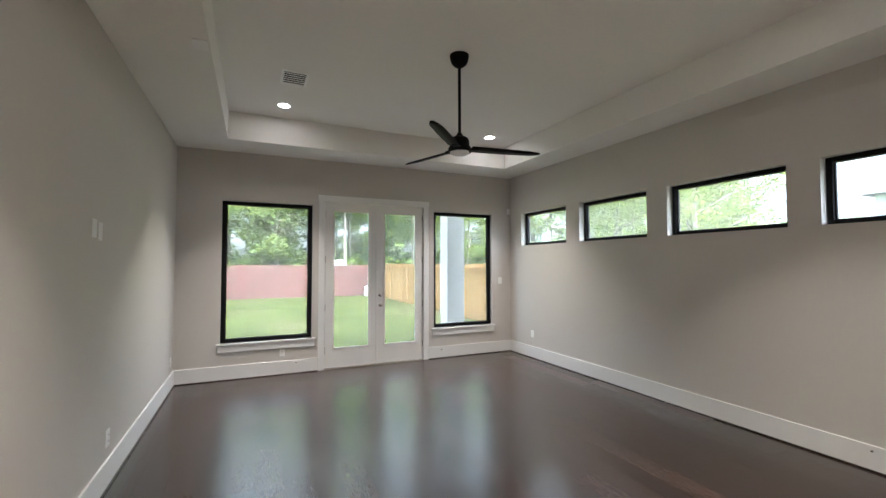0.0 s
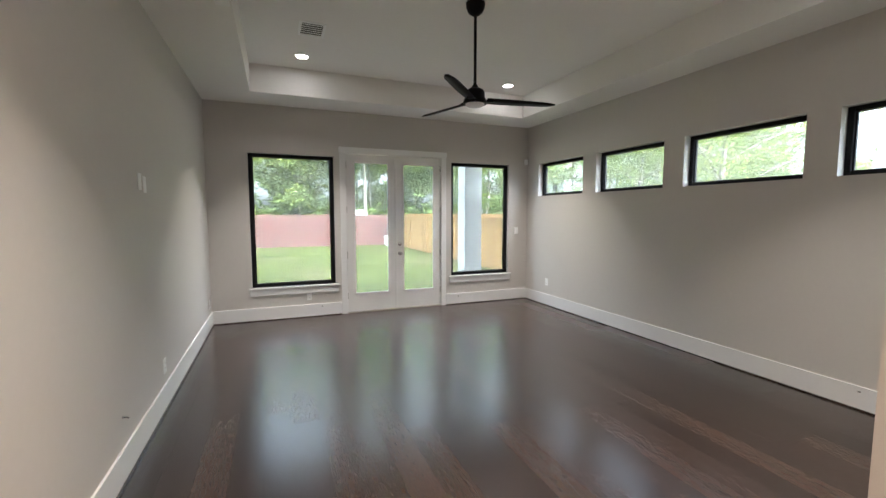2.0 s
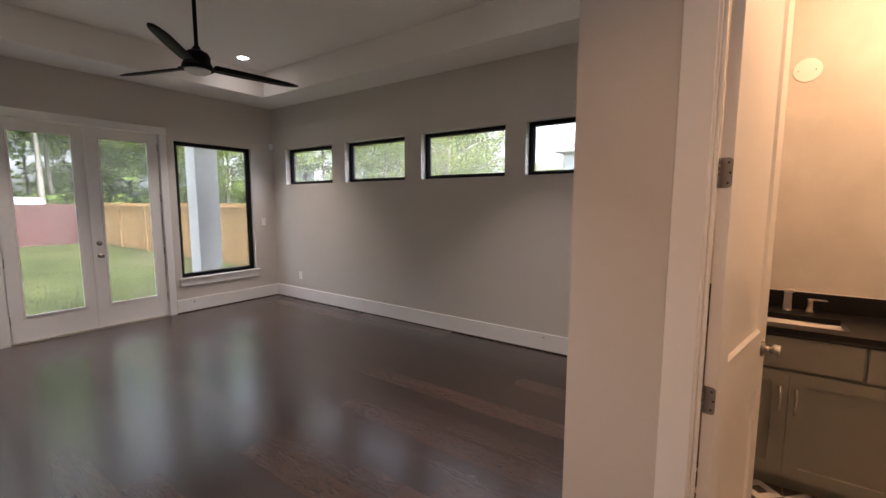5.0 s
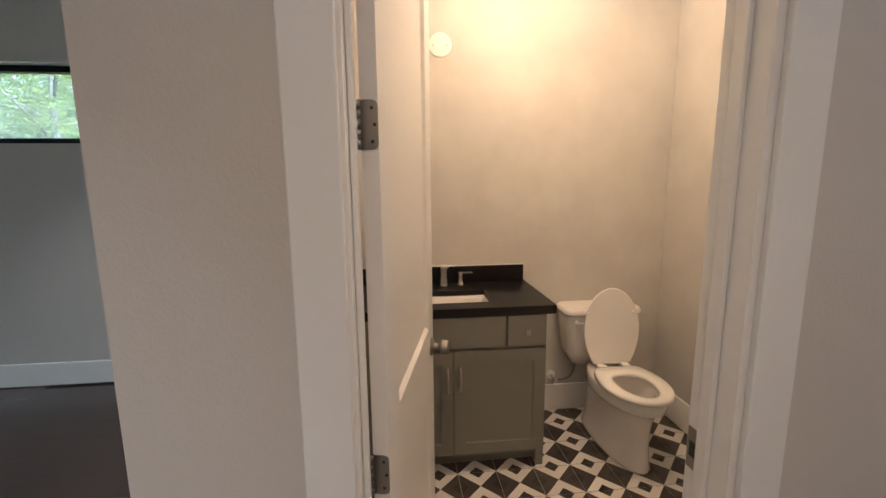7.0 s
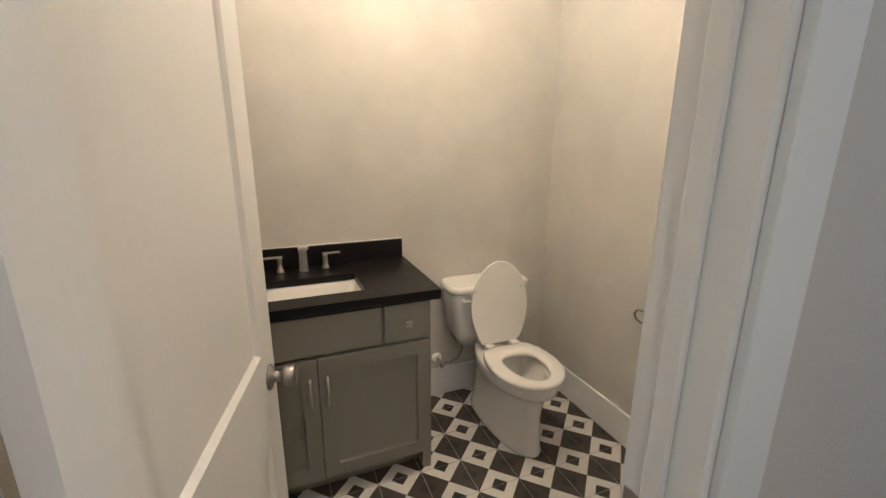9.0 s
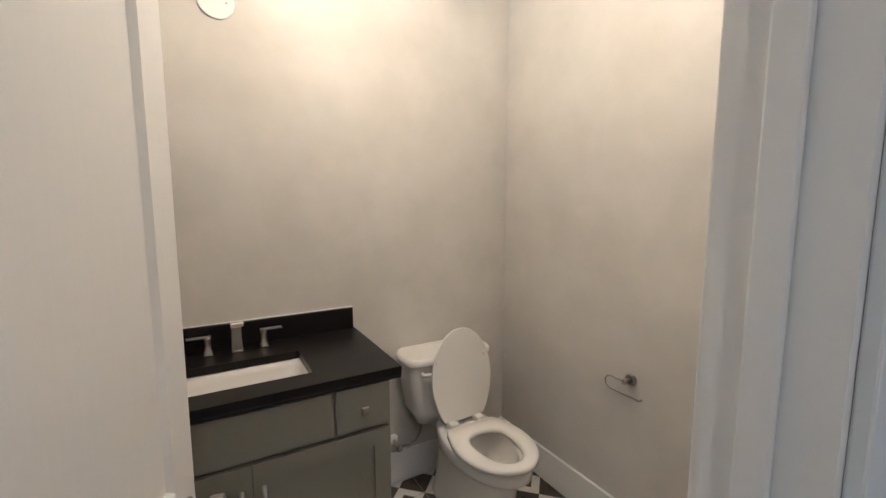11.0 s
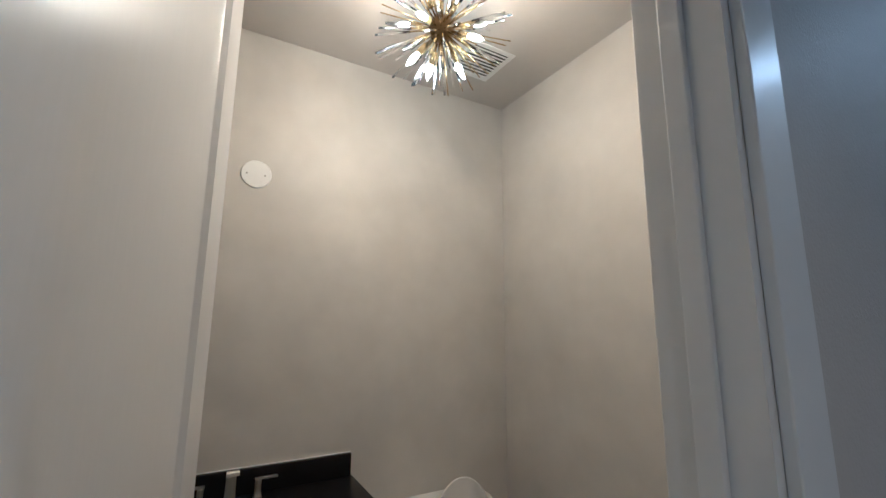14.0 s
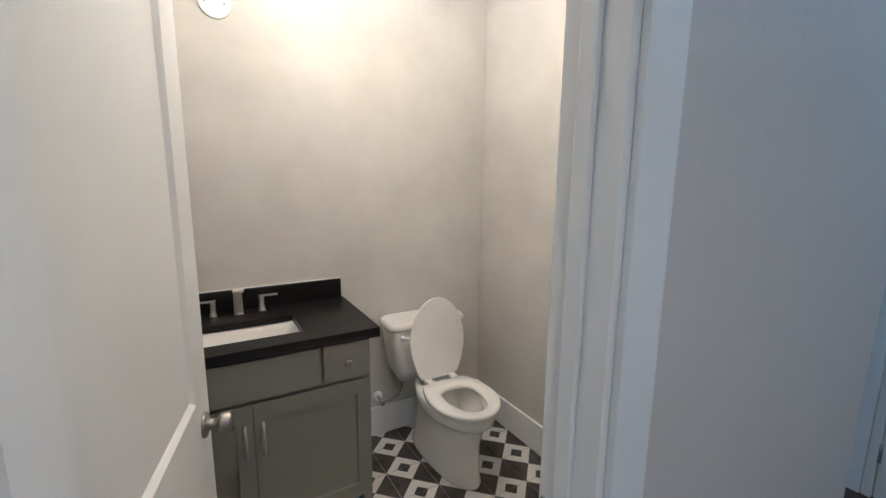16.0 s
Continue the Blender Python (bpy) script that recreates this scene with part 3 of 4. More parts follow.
for x, y in ((0.66, 5.5), (3.5, 5.58), (0.66, 1.75), (3.0, 1.75)):
    downlight(x, y, TRAY, CAN_POWER, "tray ceiling downlights")
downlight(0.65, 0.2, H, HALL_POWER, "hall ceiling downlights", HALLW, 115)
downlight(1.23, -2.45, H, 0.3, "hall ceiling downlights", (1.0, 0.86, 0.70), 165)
# unseen extra fill light, added only to warm the hall walls
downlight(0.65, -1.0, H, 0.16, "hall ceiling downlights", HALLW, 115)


def ceiling_fan(x, y):
    t = thing("ceiling_fan", (x, y, TRAY), "matte black three-blade ceiling fan on a long rod", "ceiling fan")
    part("canopy", lathe(bmesh.new(), [(0.085, 0), (0.085, -0.012), (0.080, -0.045), (0.066, -0.078), (0.04, -0.10), (0.02, -0.112)], 28, pose(x, y, TRAY)), FANB, t)
    part("downrod", lathe(bmesh.new(), [(0.0135, -0.10), (0.0135, -0.735)], 14, pose(x, y, TRAY)), FANB, t)
    part("collar", lathe(bmesh.new(), [(0.02, -0.70), (0.032, -0.725), (0.034, -0.745)], 20, pose(x, y, TRAY)), FANB, t)
    part("motor_housing", lathe(bmesh.new(), [(0.05, -0.735), (0.075, -0.75), (0.088, -0.775), (0.088, -0.815), (0.098, -0.83), (0.105, -0.855), (0.104, -0.872)], 32, pose(x, y, TRAY)), FANB, t)
    part("light_lens", lathe(bmesh.new(), [(0.088, -0.870), (0.083, -0.884), (0.06, -0.895), (0.02, -0.90)], 32, pose(x, y, TRAY)), PLASTIC, t, "unlit white diffuser lens")
    zb = TRAY - 0.845
    for k, a in enumerate((-13, 107, 227)):
        m = pose(x, y, zb, 0, 0, a)
        loops = []
        for i in range(13):
            u = i / 12
            d = 0.105 + u * 0.66
            w = 0.056 + 0.012 * math.sin(min(1, u * 2.2) * math.pi / 2) - 0.018 * u - (0.03 * max(0, (u - 0.8) / 0.2) ** 2)
            tilt = radians(-12 + 5 * u)
            sweep = -0.012 + 0.03 * u
            loop = []
            for c, hgt in ((-1, 0), (-0.8, 0.0045), (0, 0.006), (0.8, 0.0045), (1, 0), (0, -0.0035)):
                yy = c * w + sweep
                loop.append(m @ Vector((d, yy * math.cos(tilt), yy * math.sin(tilt) + hgt)))
            loops.append(loop)
        b = part("blade", loft(bmesh.new(), loops), FANB, t)
        part("blade_arm", moved(solid(0.085, 0.17, -0.024, 0.024, -0.008, 0.012, bevel=0.004), m), FANB, b)
    return t


def moved(bm, m):
    bm.transform(m)
    return bm


ceiling_fan(2.005, 3.61)


def ceiling_register(name, x0, x1, y0, y1, z, along, label, group="", pitch=0.026):
    """A stamped ceiling register: frame, near-black sheet for the shade behind, and slats across it."""
    t = thing(name, ((x0 + x1) / 2, (y0 + y1) / 2, z), label, "vent", group)
    f = 0.028
    part("backing", solid(x0 + f, x1 - f, y0 + f, y1 - f, z - 0.003, z - 0.001), DARKHOLE, t)
    for q in ((x0, x0 + f, y0, y1), (x1 - f, x1, y0, y1), (x0 + f, x1 - f, y0, y0 + f), (x0 + f, x1 - f, y1 - f, y1)):
        part("frame", solid(*q, z - 0.008, z - 0.0008, bevel=0.002, segs=1), PLASTIC, t)
    lo, hi = (y0 + f, y1 - f) if along == "x" else (x0 + f, x1 - f)
    n = max(5, round((hi - lo) / pitch))
    for i in range(n):
        c = lo + (i + 0.5) * (hi - lo) / n
        bm = solid(x0 + f, x1 - f, -0.0065, 0.0065, -0.0009, 0.0009) if along == "x" else solid(-0.0065, 0.0065, y0 + f, y1 - f, -0.0009, 0.0009)
        bm.transform(Matrix.Translation((0, c, z - 0.0085)) @ pose(0, 0, 0, -6) if along == "x" else Matrix.Translation((c, 0, z - 0.0085)) @ pose(0, 0, 0, 0, -6))
        part("slat", bm, PLASTIC, t)
    return t


ceiling_register("ceiling_register", 0.575, 0.835, 4.53, 4.87, TRAY, "x", "white stamped metal supply register in the tray ceiling", pitch=0.05)
ceiling_register("exhaust_grille", 3.21, 3.49, -1.17, -0.90, H, "y", "white slotted exhaust fan grille in the powder room ceiling")


def plate(at, normal, kind, label, w=0.072, h=0.116):
    """A wall plate facing a normal; kind: outlet, switch or blank."""
    cat = "outlet" if kind == "outlet" else "switch"
    t = thing("outlet" if kind == "outlet" else ("light_switch" if kind == "switch" else "blank_plate"), at, label, cat if kind != "blank" else "wall plate")
    rz = {"+x": 90, "-x": -90, "-y": 0, "+y": 180}[normal]
    m = Matrix.Translation(at) @ pose(0, 0, 0, 0, 0, rz)
    part("cover", moved(solid(-w / 2, w / 2, -0.006, -0.0003, -h / 2, h / 2, bevel=0.002), m), PLASTIC, t)
    if kind == "outlet":
        for z in (-0.021, 0.021):
            part("socket", moved(solid(-0.017, 0.017, -0.0078, -0.0062, z - 0.014, z + 0.014, bevel=0.0008, segs=1), m), PLASTIC, t)
            for x in (-0.006, 0.006):
                # dark raised strip, painting the shade in the socket's slot
                part("slot", moved(solid(x - 0.0012, x + 0.0012, -0.0086, -0.008, z - 0.004, z + 0.006), m), DARKHOLE, t)
    elif kind == "switch":
        part("rocker", moved(solid(-0.017, 0.017, -0.0095, -0.0062, -0.033, 0.033, bevel=0.001, segs=1), m), PLASTIC, t)
    return t


plate((XL, 3.59, 1.755), "+x", "blank", "white blank media plate on the greige wall", 0.07)
plate((XL, 3.70, 1.742), "+x", "blank", "white blank media plate on the greige wall", 0.07)
plate((XL, 3.97, 0.33), "+x", "outlet", "white duplex outlet low on the greige wall")
plate((XL, 6.40, 0.33), "+x", "outlet", "white duplex outlet near the room's corner")
plate((0.74, YF, 0.30), "-y", "outlet", "white duplex outlet under the picture window", 0.07, 0.10)
plate((XR, 5.96, 0.39), "-x", "outlet", "white duplex outlet on the wall below the high windows")
plate((4.30, YF, 1.24), "-y", "switch", "white rocker light switch beside the picture window")
sm = thing("smoke_detector", (0.0, 3.60, H), "square white plastic detector plate on the ceiling border", "smoke detector")
part("body", solid(-0.048, 0.048, 3.53, 3.67, H - 0.014, H - 0.0006, bevel=0.005), PLASTIC, sm)
se = thing("motion_sensor", (4.46, YF, 2.45), "small white plastic corner sensor high on the wall", "sensor")
part("body", moved(solid(-0.03, 0.03, -0.035, 0.0, -0.045, 0.045, bevel=0.008), Matrix.Translation((4.475, YF - 0.001, 2.45))), PLASTIC, se)


def stub(at, d, label):
    t = thing("cable_stub", at, label, "cable")
    m = Matrix.Translation(at) @ Vector((0, 0, 1)).rotation_difference(Vector(d)).to_matrix().to_4x4()
    part("grommet", lathe(bmesh.new(), [(0.008, 0), (0.008, 0.004), (0.005, 0.006)], 12, m), HINGE, t)
    part("wire", tube(bmesh.new(), [m @ Vector(p) for p in ((0, 0, 0.004), (0.002, 0, 0.02), (0.008, 0, 0.032))], 0.0035, 8), DARKHOLE, t)


stub((XL, 2.99, 0.36), (1, 0, 0), "short dark cable stub low on the wall")
for p, d in (((XR - BT, 1.86, 0.15), (-1, 0, 0)), ((0.92, YF - BT, 0.15), (0, -1, 0)), ((3.16, YF - BT, 0.14), (0, -1, 0))):
    stub(p, d, "short dark cable stub in the white baseboard")


# ---- powder room ----
VX, VY0, VY1, CT = 3.177, -0.485, 0.47, 0.91
van = thing("vanity_cabinet", ((VX + PX1) / 2, 0, 0), "grey painted shaker vanity cabinet with a drawer and doors", "vanity")
for nm, q in (("side_panel", (VX + 0.001, PX1 - 0.003, VY0, VY0 + 0.018)), ("side_panel", (VX + 0.001, PX1 - 0.003, VY1 - 0.018, VY1)), ("back_panel", (PX1 - 0.015, PX1 - 0.003, VY0 + 0.018, VY1 - 0.018)), ("face_frame", (VX + 0.001, VX + 0.019, VY0 + 0.018, VY1 - 0.018))):
    part(nm, solid(*q, 0.10, CT - 0.032), CABINET, van)
part("bottom_panel", solid(VX + 0.019, PX1 - 0.015, VY0 + 0.018, VY1 - 0.018, 0.10, 0.118), CABINET, van)
part("side_leg", solid(VX + 0.001, PX1 - 0.02, VY0, VY0 + 0.04, 0.0, 0.0995), CABINET, van)
part("side_leg", solid(VX + 0.001, PX1 - 0.02, VY1 - 0.04, VY1, 0.0, 0.0995), CABINET, van)
part("toe_kick", solid(VX + 0.07, VX + 0.085, VY0 + 0.041, VY1 - 0.041, 0.0, 0.0995), CABINET, van)
FT = 0.02


def front(nm, y0, y1, z0, z1, shaker):
    if not shaker:
        return part(nm, solid(VX - FT, VX - 0.0002, y0, y1, z0, z1, bevel=0.003), CABINET, van)
    r = 0.062
    o = part(nm, wall_with_holes("y", y0, y1, z0, z1, VX - FT, VX - 0.0002, [(y0 + r, y1 - r, z0 + r, z1 - r)]), CABINET, van)
    part("panel", solid(VX - 0.009, VX - 0.0003, y0 + r + 0.0002, y1 - r - 0.0002, z0 + r, z1 - r), CABINET, o)
    part("panel_edge", solid(VX - 0.0125, VX - 0.0092, y0 + r + 0.0002, y1 - r - 0.0002, z0 + r + 0.0002, z0 + r + 0.004), CABINET, o)
    return o


dr = front("drawer_front", VY0 + 0.006, -0.275, 0.697, 0.862, False)
front("false_front", -0.262, 0.255, 0.697, 0.862, False)
front("drawer_front", 0.265, VY1 - 0.006, 0.697, 0.862, False)
da = front("cabinet_door", VY0 + 0.006, 0.004, 0.108, 0.680, True)
db = front("cabinet_door", 0.008, VY1 - 0.006, 0.108, 0.680, True)
for dd, y in ((da, -0.027), (db, 0.04)):
    pts = []
    for i in range(11):
        u = i / 10
        pts.append((VX - FT - 0.002 - 0.026 * math.sin(u * math.pi) ** 0.6, y, 0.465 + 0.128 * u))
    part("pull_handle", tube(bmesh.new(), pts, [0.0085, 0.0078, 0.0072, 0.007, 0.0068, 0.0068, 0.0068, 0.007, 0.0072, 0.0078, 0.0085], 10), NICKEL, dd, "arched brushed nickel pull")
    for z in (0.465, 0.593):
        part("handle_foot", lathe(bmesh.new(), [(0.0085, 0), (0.008, 0.004), (0.006, 0.008)], 12, pose(VX - FT, y, z, 0, -90)), NICKEL, dd)
part("drawer_knob", moved(solid(-0.014, 0.014, -0.014, 0.014, 0.012, 0.024, bevel=0.003), pose(VX - FT, -0.376, 0.776, 0, -90)), NICKEL, dr, "square brushed nickel knob")
part("knob_stem", lathe(bmesh.new(), [(0.007, 0), (0.005, 0.013)], 12, pose(VX - FT, -0.376, 0.776, 0, -90)), NICKEL, dr)

# worktop with the sink's opening, and its upstand
SX0, SX1, SY0, SY1 = 3.262, 3.515, -0.22, 0.225
ct = thing("countertop", (3.44, 0, CT - 0.032), "black honed stone vanity top with a backsplash", "countertop")
bm = bmesh.new()
T0 = CT - 0.031
for q in ((3.153, SX0, -0.527, 0.512), (SX1, PX1 - 0.002, -0.527, 0.512), (SX0, SX1, -0.527, SY0), (SX0, SX1, SY1, 0.512)):
    box(bm, *q, T0, CT)
bmesh.ops.remove_doubles(bm, verts=bm.verts, dist=0.0004)
faces = {}
for f in bm.faces:
    faces.setdefault(tuple(sorted(tuple(round(c, 4) for c in v.co) for v in f.verts)), []).append(f)
bmesh.ops.delete(bm, geom=[f for q in faces.values() if len(q) > 1 for f in q], context="FACES")
part("slab", bm, STONE, ct)
part("front_lip", solid(3.1525, 3.176, -0.5272, 0.5122, CT - 0.045, T0 - 0.0003, bevel=0.002, segs=1), STONE, ct)
part("backsplash", solid(PX1 - 0.022, PX1 - 0.0015, -0.517, 0.505, CT + 0.0004, CT + 0.105, bevel=0.002, segs=1), STONE, ct, "low black stone backsplash")
part("caulk_line", solid(PX1 - 0.008, PX1 - 0.0012, -0.517, 0.505, CT + 0.1052, CT + 0.1085), PLASTIC, ct, "thin white caulk bead")
sk = thing("sink_basin", ((SX0 + SX1) / 2, 0, CT - 0.16), "white rectangular undermount ceramic sink basin", "sink")


def rounded(x0, x1, y0, y1, r, z, n=5):
    out = []
    for cx, cy, a0 in ((x1 - r, y1 - r, 0), (x0 + r, y1 - r, 90), (x0 + r, y0 + r, 180), (x1 - r, y0 + r, 270)):
        for i in range(n + 1):
            a = radians(a0 + 90 * i / n)
            out.append(Vector((cx + r * math.cos(a), cy + r * math.sin(a), z)))
    return out


loops = [rounded(SX0 - 0.02, SX1 + 0.02, SY0 - 0.02, SY1 + 0.02, 0.03, T0 - 0.0006), rounded(SX0 - 0.003, SX1 + 0.003, SY0 - 0.003, SY1 + 0.003, 0.028, T0 - 0.0006),
         rounded(SX0 + 0.004, SX1 - 0.004, SY0 + 0.004, SY1 - 0.004, 0.03, T0 - 0.03), rounded(SX0 + 0.018, SX1 - 0.018, SY0 + 0.02, SY1 - 0.02, 0.04, T0 - 0.115), rounded(SX0 + 0.05, SX1 - 0.05, SY0 + 0.06, SY1 - 0.06, 0.05, T0 - 0.135)]
loops += [rounded(SX0 + 0.04, SX1 - 0.04, SY0 + 0.05, SY1 - 0.05, 0.05, T0 - 0.15), rounded(SX0 - 0.005, SX1 + 0.005, SY0 - 0.005, SY1 + 0.005, 0.04, T0 - 0.12), rounded(SX0 - 0.02, SX1 + 0.02, SY0 - 0.02, SY1 + 0.02, 0.03, T0 - 0.012)]
bm = loft(bmesh.new(), loops, cap=False)
n = len(loops[0])
vs = list(bm.verts)
bm.faces.new(vs[4 * n:5 * n])
bm.faces.new(vs[5 * n:6 * n][::-1])
for a, b in zip(range(7 * n, 8 * n), range(0, n)):
    i = a - 7 * n
    bm.faces.new((vs[7 * n + i], vs[7 * n + (i + 1) % n], vs[(i + 1) % n], vs[i]))
part("basin", bm, CERAMIC, sk)
part("drain", lathe(bmesh.new(), [(0.022, 0), (0.022, 0.003), (0.016, 0.004)], 20, pose((SX0 + SX1) / 2, 0, T0 - 0.135)), NICKEL, sk, "nickel drain")

fc = thing("faucet", (3.635, 0.002, CT), "brushed nickel widespread bathroom faucet with two lever handles", "faucet")
# square-section spout that rises, widens and curves forward
loops = []
for i in range(15):
    u = i / 14
    if u < 0.6:
        p, a, w, th = Vector((3.64, 0.002, CT + 0.11 * u / 0.6)), 0, 0.021 - 0.003 * min(1, u * 3), 0.016 - 0.004 * min(1, u * 3)
    else:
        k = (u - 0.6) / 0.4
        ang = k * radians(105)
        p, a, w, th = Vector((3.64 - 0.05 * math.sin(ang) - 0.02 * k, 0.002, CT + 0.11 + 0.026 * math.sin(min(ang, math.pi / 2)) - 0.018 * max(0, k - 0.55))), ang, 0.018 + 0.006 * k, 0.012 - 0.005 * k
    ux, uz = math.cos(a), math.sin(a)
    loops.append([p + Vector((sx * th * ux, sy * w, sx * th * uz)) for sx, sy in ((-1, -1), (-1, 1), (1, 1), (1, -1))])
bm = loft(bmesh.new(), loops)
for f in bm.faces:
    f.smooth = False
part("spout", bm, NICKEL, fc)
part("spout_base", lathe(bmesh.new(), [(0.027, 0), (0.026, 0.006), (0.021, 0.01)], 4, pose(3.64, 0.002, CT, 0, 0, 45)), NICKEL, fc)
for y, s in ((-0.103, -1), (0.108, 1)):
    hd = part("handle_post", lathe(bmesh.new(), [(0.024, 0), (0.0235, 0.006), (0.018, 0.016), (0.0155, 0.04), (0.016, 0.066), (0.0165, 0.072)], 4, pose(3.65, y, CT, 0, 0, 45)), NICKEL, fc)
    ys = sorted((y - s * 0.014, y + s * 0.075))
    part("lever", solid(3.638, 3.662, ys[0], ys[1], CT + 0.0722, CT + 0.0792, bevel=0.002), NICKEL, hd)

# toilet
TY = -0.985
to = thing("toilet", (3.35, TY, 0), "white two-piece elongated ceramic toilet with its lid raised", "toilet")


def egg(front_x, back_x, half, z, n=32, flat=0.0, yo=0.0):
    """An elongated bowl outline: round in front, squarer behind."""
    c = back_x - 0.42 * (back_x - front_x)
    out = []
    for i in range(n):
        a = 2 * math.pi * i / n
        ca, sa = math.cos(a), math.sin(a)
        if ca < 0:
            x = c + (c - front_x) * ca
            y = half * sa
        else:
            e = 0.62
            x = c + (back_x - c) * (abs(ca) ** e)
            y = half * math.copysign(abs(sa) ** (0.75), sa)
        out.append(Vector((x, TY + yo + y, z)))
    return out


def seat_line(front_x, back_x, half, back_half, z, n):
    """A seat's outline: round in front, with tapering sides and a straight back edge."""
    c = back_x - 0.45 * (back_x - front_x)
    out = []
    for i in range(n):
        a = 2 * math.pi * i / n
        ca, sa = math.cos(a), math.sin(a)
        if ca < 0:
            x, y = c + (c - front_x) * ca, half * sa
        else:
            q = abs(math.atan2(sa, ca))
            a0 = radians(38)
            if q < a0:
                x, y = back_x - 0.006 * (q / a0) ** 6, back_half * q / a0
            else:
                k = (q - a0) / (math.pi / 2 - a0)
                x, y = (back_x - 0.006) * (1 - k) + c * k, back_half + (half - back_half) * math.sin(k * math.pi / 2)
            y = math.copysign(y, sa)
        out.append(Vector((x, TY + y, z)))
    return out


bowl = [egg(3.030, 3.62, 0.122, 0.0), egg(3.026, 3.625, 0.125, 0.012), egg(3.034, 3.62, 0.117, 0.035), egg(3.042, 3.60, 0.108, 0.13), egg(3.042, 3.58, 0.110, 0.22), egg(3.030, 3.56, 0.122, 0.29), seat_line(3.016, 3.54, 0.140, 0.105, 0.332, 32), seat_line(2.982, 3.53, 0.166, 0.105, 0.350, 32), seat_line(2.966, 3.53, 0.174, 0.105, 0.362, 32), seat_line(2.962, 3.53, 0.175, 0.105, 0.395, 32), seat_line(2.962, 3.53, 0.175, 0.105, 0.415, 32), seat_line(2.972, 3.52, 0.166, 0.10, 0.423, 32),
        egg(3.03, 3.40, 0.118, 0.421), egg(3.035, 3.395, 0.112, 0.40), egg(3.06, 3.36, 0.095, 0.32), egg(3.12, 3.30, 0.06, 0.25)]
bm = loft(bmesh.new(), bowl)
part("bowl", bm, CERAMIC, to)
# seat: a ring
n = 40
o1, i1 = seat_line(2.948, 3.366, 0.182, 0.138, 0.430, n), egg(3.010, 3.275, 0.098, 0.430, n)
o2, i2 = seat_line(2.948, 3.366, 0.182, 0.138, 0.445, n), egg(3.010, 3.275, 0.098, 0.447, n)
o3, i3 = seat_line(2.956, 3.360, 0.174, 0.132, 0.452, n), egg(2.997, 3.287, 0.110, 0.452, n)
bm = loft(bmesh.new(), [o1, o2, o3, i3, i2, i1, o1], cap=False)
bmesh.ops.remove_doubles(bm, verts=bm.verts, dist=0.0002)
part("seat", bm, SEATP, to)
# lid, standing against the tank
LM = pose(3.408, 0, 0.438, 0, 0, 0) @ pose(0, 0, 0, 0, 96, 0) @ pose(-3.42, 0, -0.448)
l1, l2, l3, l4 = seat_line(2.955, 3.405, 0.171, 0.118, 0.448, n), seat_line(2.950, 3.41, 0.175, 0.122, 0.454, n), seat_line(2.956, 3.405, 0.169, 0.117, 0.464, n), seat_line(3.03, 3.36, 0.105, 0.08, 0.468, n)
bm = loft(bmesh.new(), [l1, l2, l3, l4])
bm.transform(LM)
ld = part("lid", bm, SEATP, to, "raised white plastic lid")
for y in (-0.145, 0.145):
    part("bumper", moved(lathe(bmesh.new(), [(0.012, 0), (0.011, -0.006)], 12, pose(3.10, TY + y * 0.95, 0.4478)), LM), SEATP, ld)
for y in (-0.075, 0.075):
    part("seat_hinge", solid(3.372, 3.425, TY + y - 0.024, TY + y + 0.024, 0.424, 0.456, bevel=0.008, segs=3), SEATP, to)
# tank with tapered walls, and its lid
tk = [rounded(3.535, 3.700, TY - 0.165, TY + 0.185, 0.05, 0.400), rounded(3.520, 3.706, TY - 0.195, TY + 0.215, 0.05, 0.47), rounded(3.512, 3.708, TY - 0.215, TY + 0.235, 0.05, 0.62), rounded(3.508, 3.709, TY - 0.225, TY + 0.243, 0.05, 0.722)]
part("tank", loft(bmesh.new(), tk), CERAMIC, to)
tl = [rounded(3.497, 3.712, TY - 0.236, TY + 0.254, 0.055, 0.723), rounded(3.492, 3.714, TY - 0.241, TY + 0.259, 0.058, 0.732), rounded(3.494, 3.713, TY - 0.239, TY + 0.257, 0.058, 0.752), rounded(3.507, 3.708, TY - 0.228, TY + 0.246, 0.05, 0.761)]
part("tank_lid", loft(bmesh.new(), tl), CERAMIC, to)
lv = part("flush_lever", tube(bmesh.new(), [(3.505, TY + 0.19, 0.685), (3.488, TY + 0.185, 0.685), (3.484, TY + 0.155, 0.683), (3.484, TY + 0.115, 0.678)], [0.012, 0.009, 0.008, 0.006], 10), PLASTIC, to, "small white flush lever")

sv = thing("supply_valve", (PX1, -0.725, 0.25), "chrome water supply valve with a braided hose", "valve")
VYY = -0.725
part("escutcheon", lathe(bmesh.new(), [(0.032, 0), (0.030, 0.006), (0.016, 0.018)], 20, pose(PX1, VYY, 0.25, 0, -90)), PLASTIC, sv, "white plastic wall flange")
part("stem", lathe(bmesh.new(), [(0.009, 0.01), (0.009, 0.06), (0.013, 0.062), (0.013, 0.085)], 12, pose(PX1, VYY, 0.25, 0, -90)), CHROME, sv)
part("valve_handle", lathe(bmesh.new(), [(0.019, 0.088), (0.020, 0.096), (0.014, 0.104)], 10, pose(PX1, VYY, 0.25, 0, -90)), CHROME, sv)
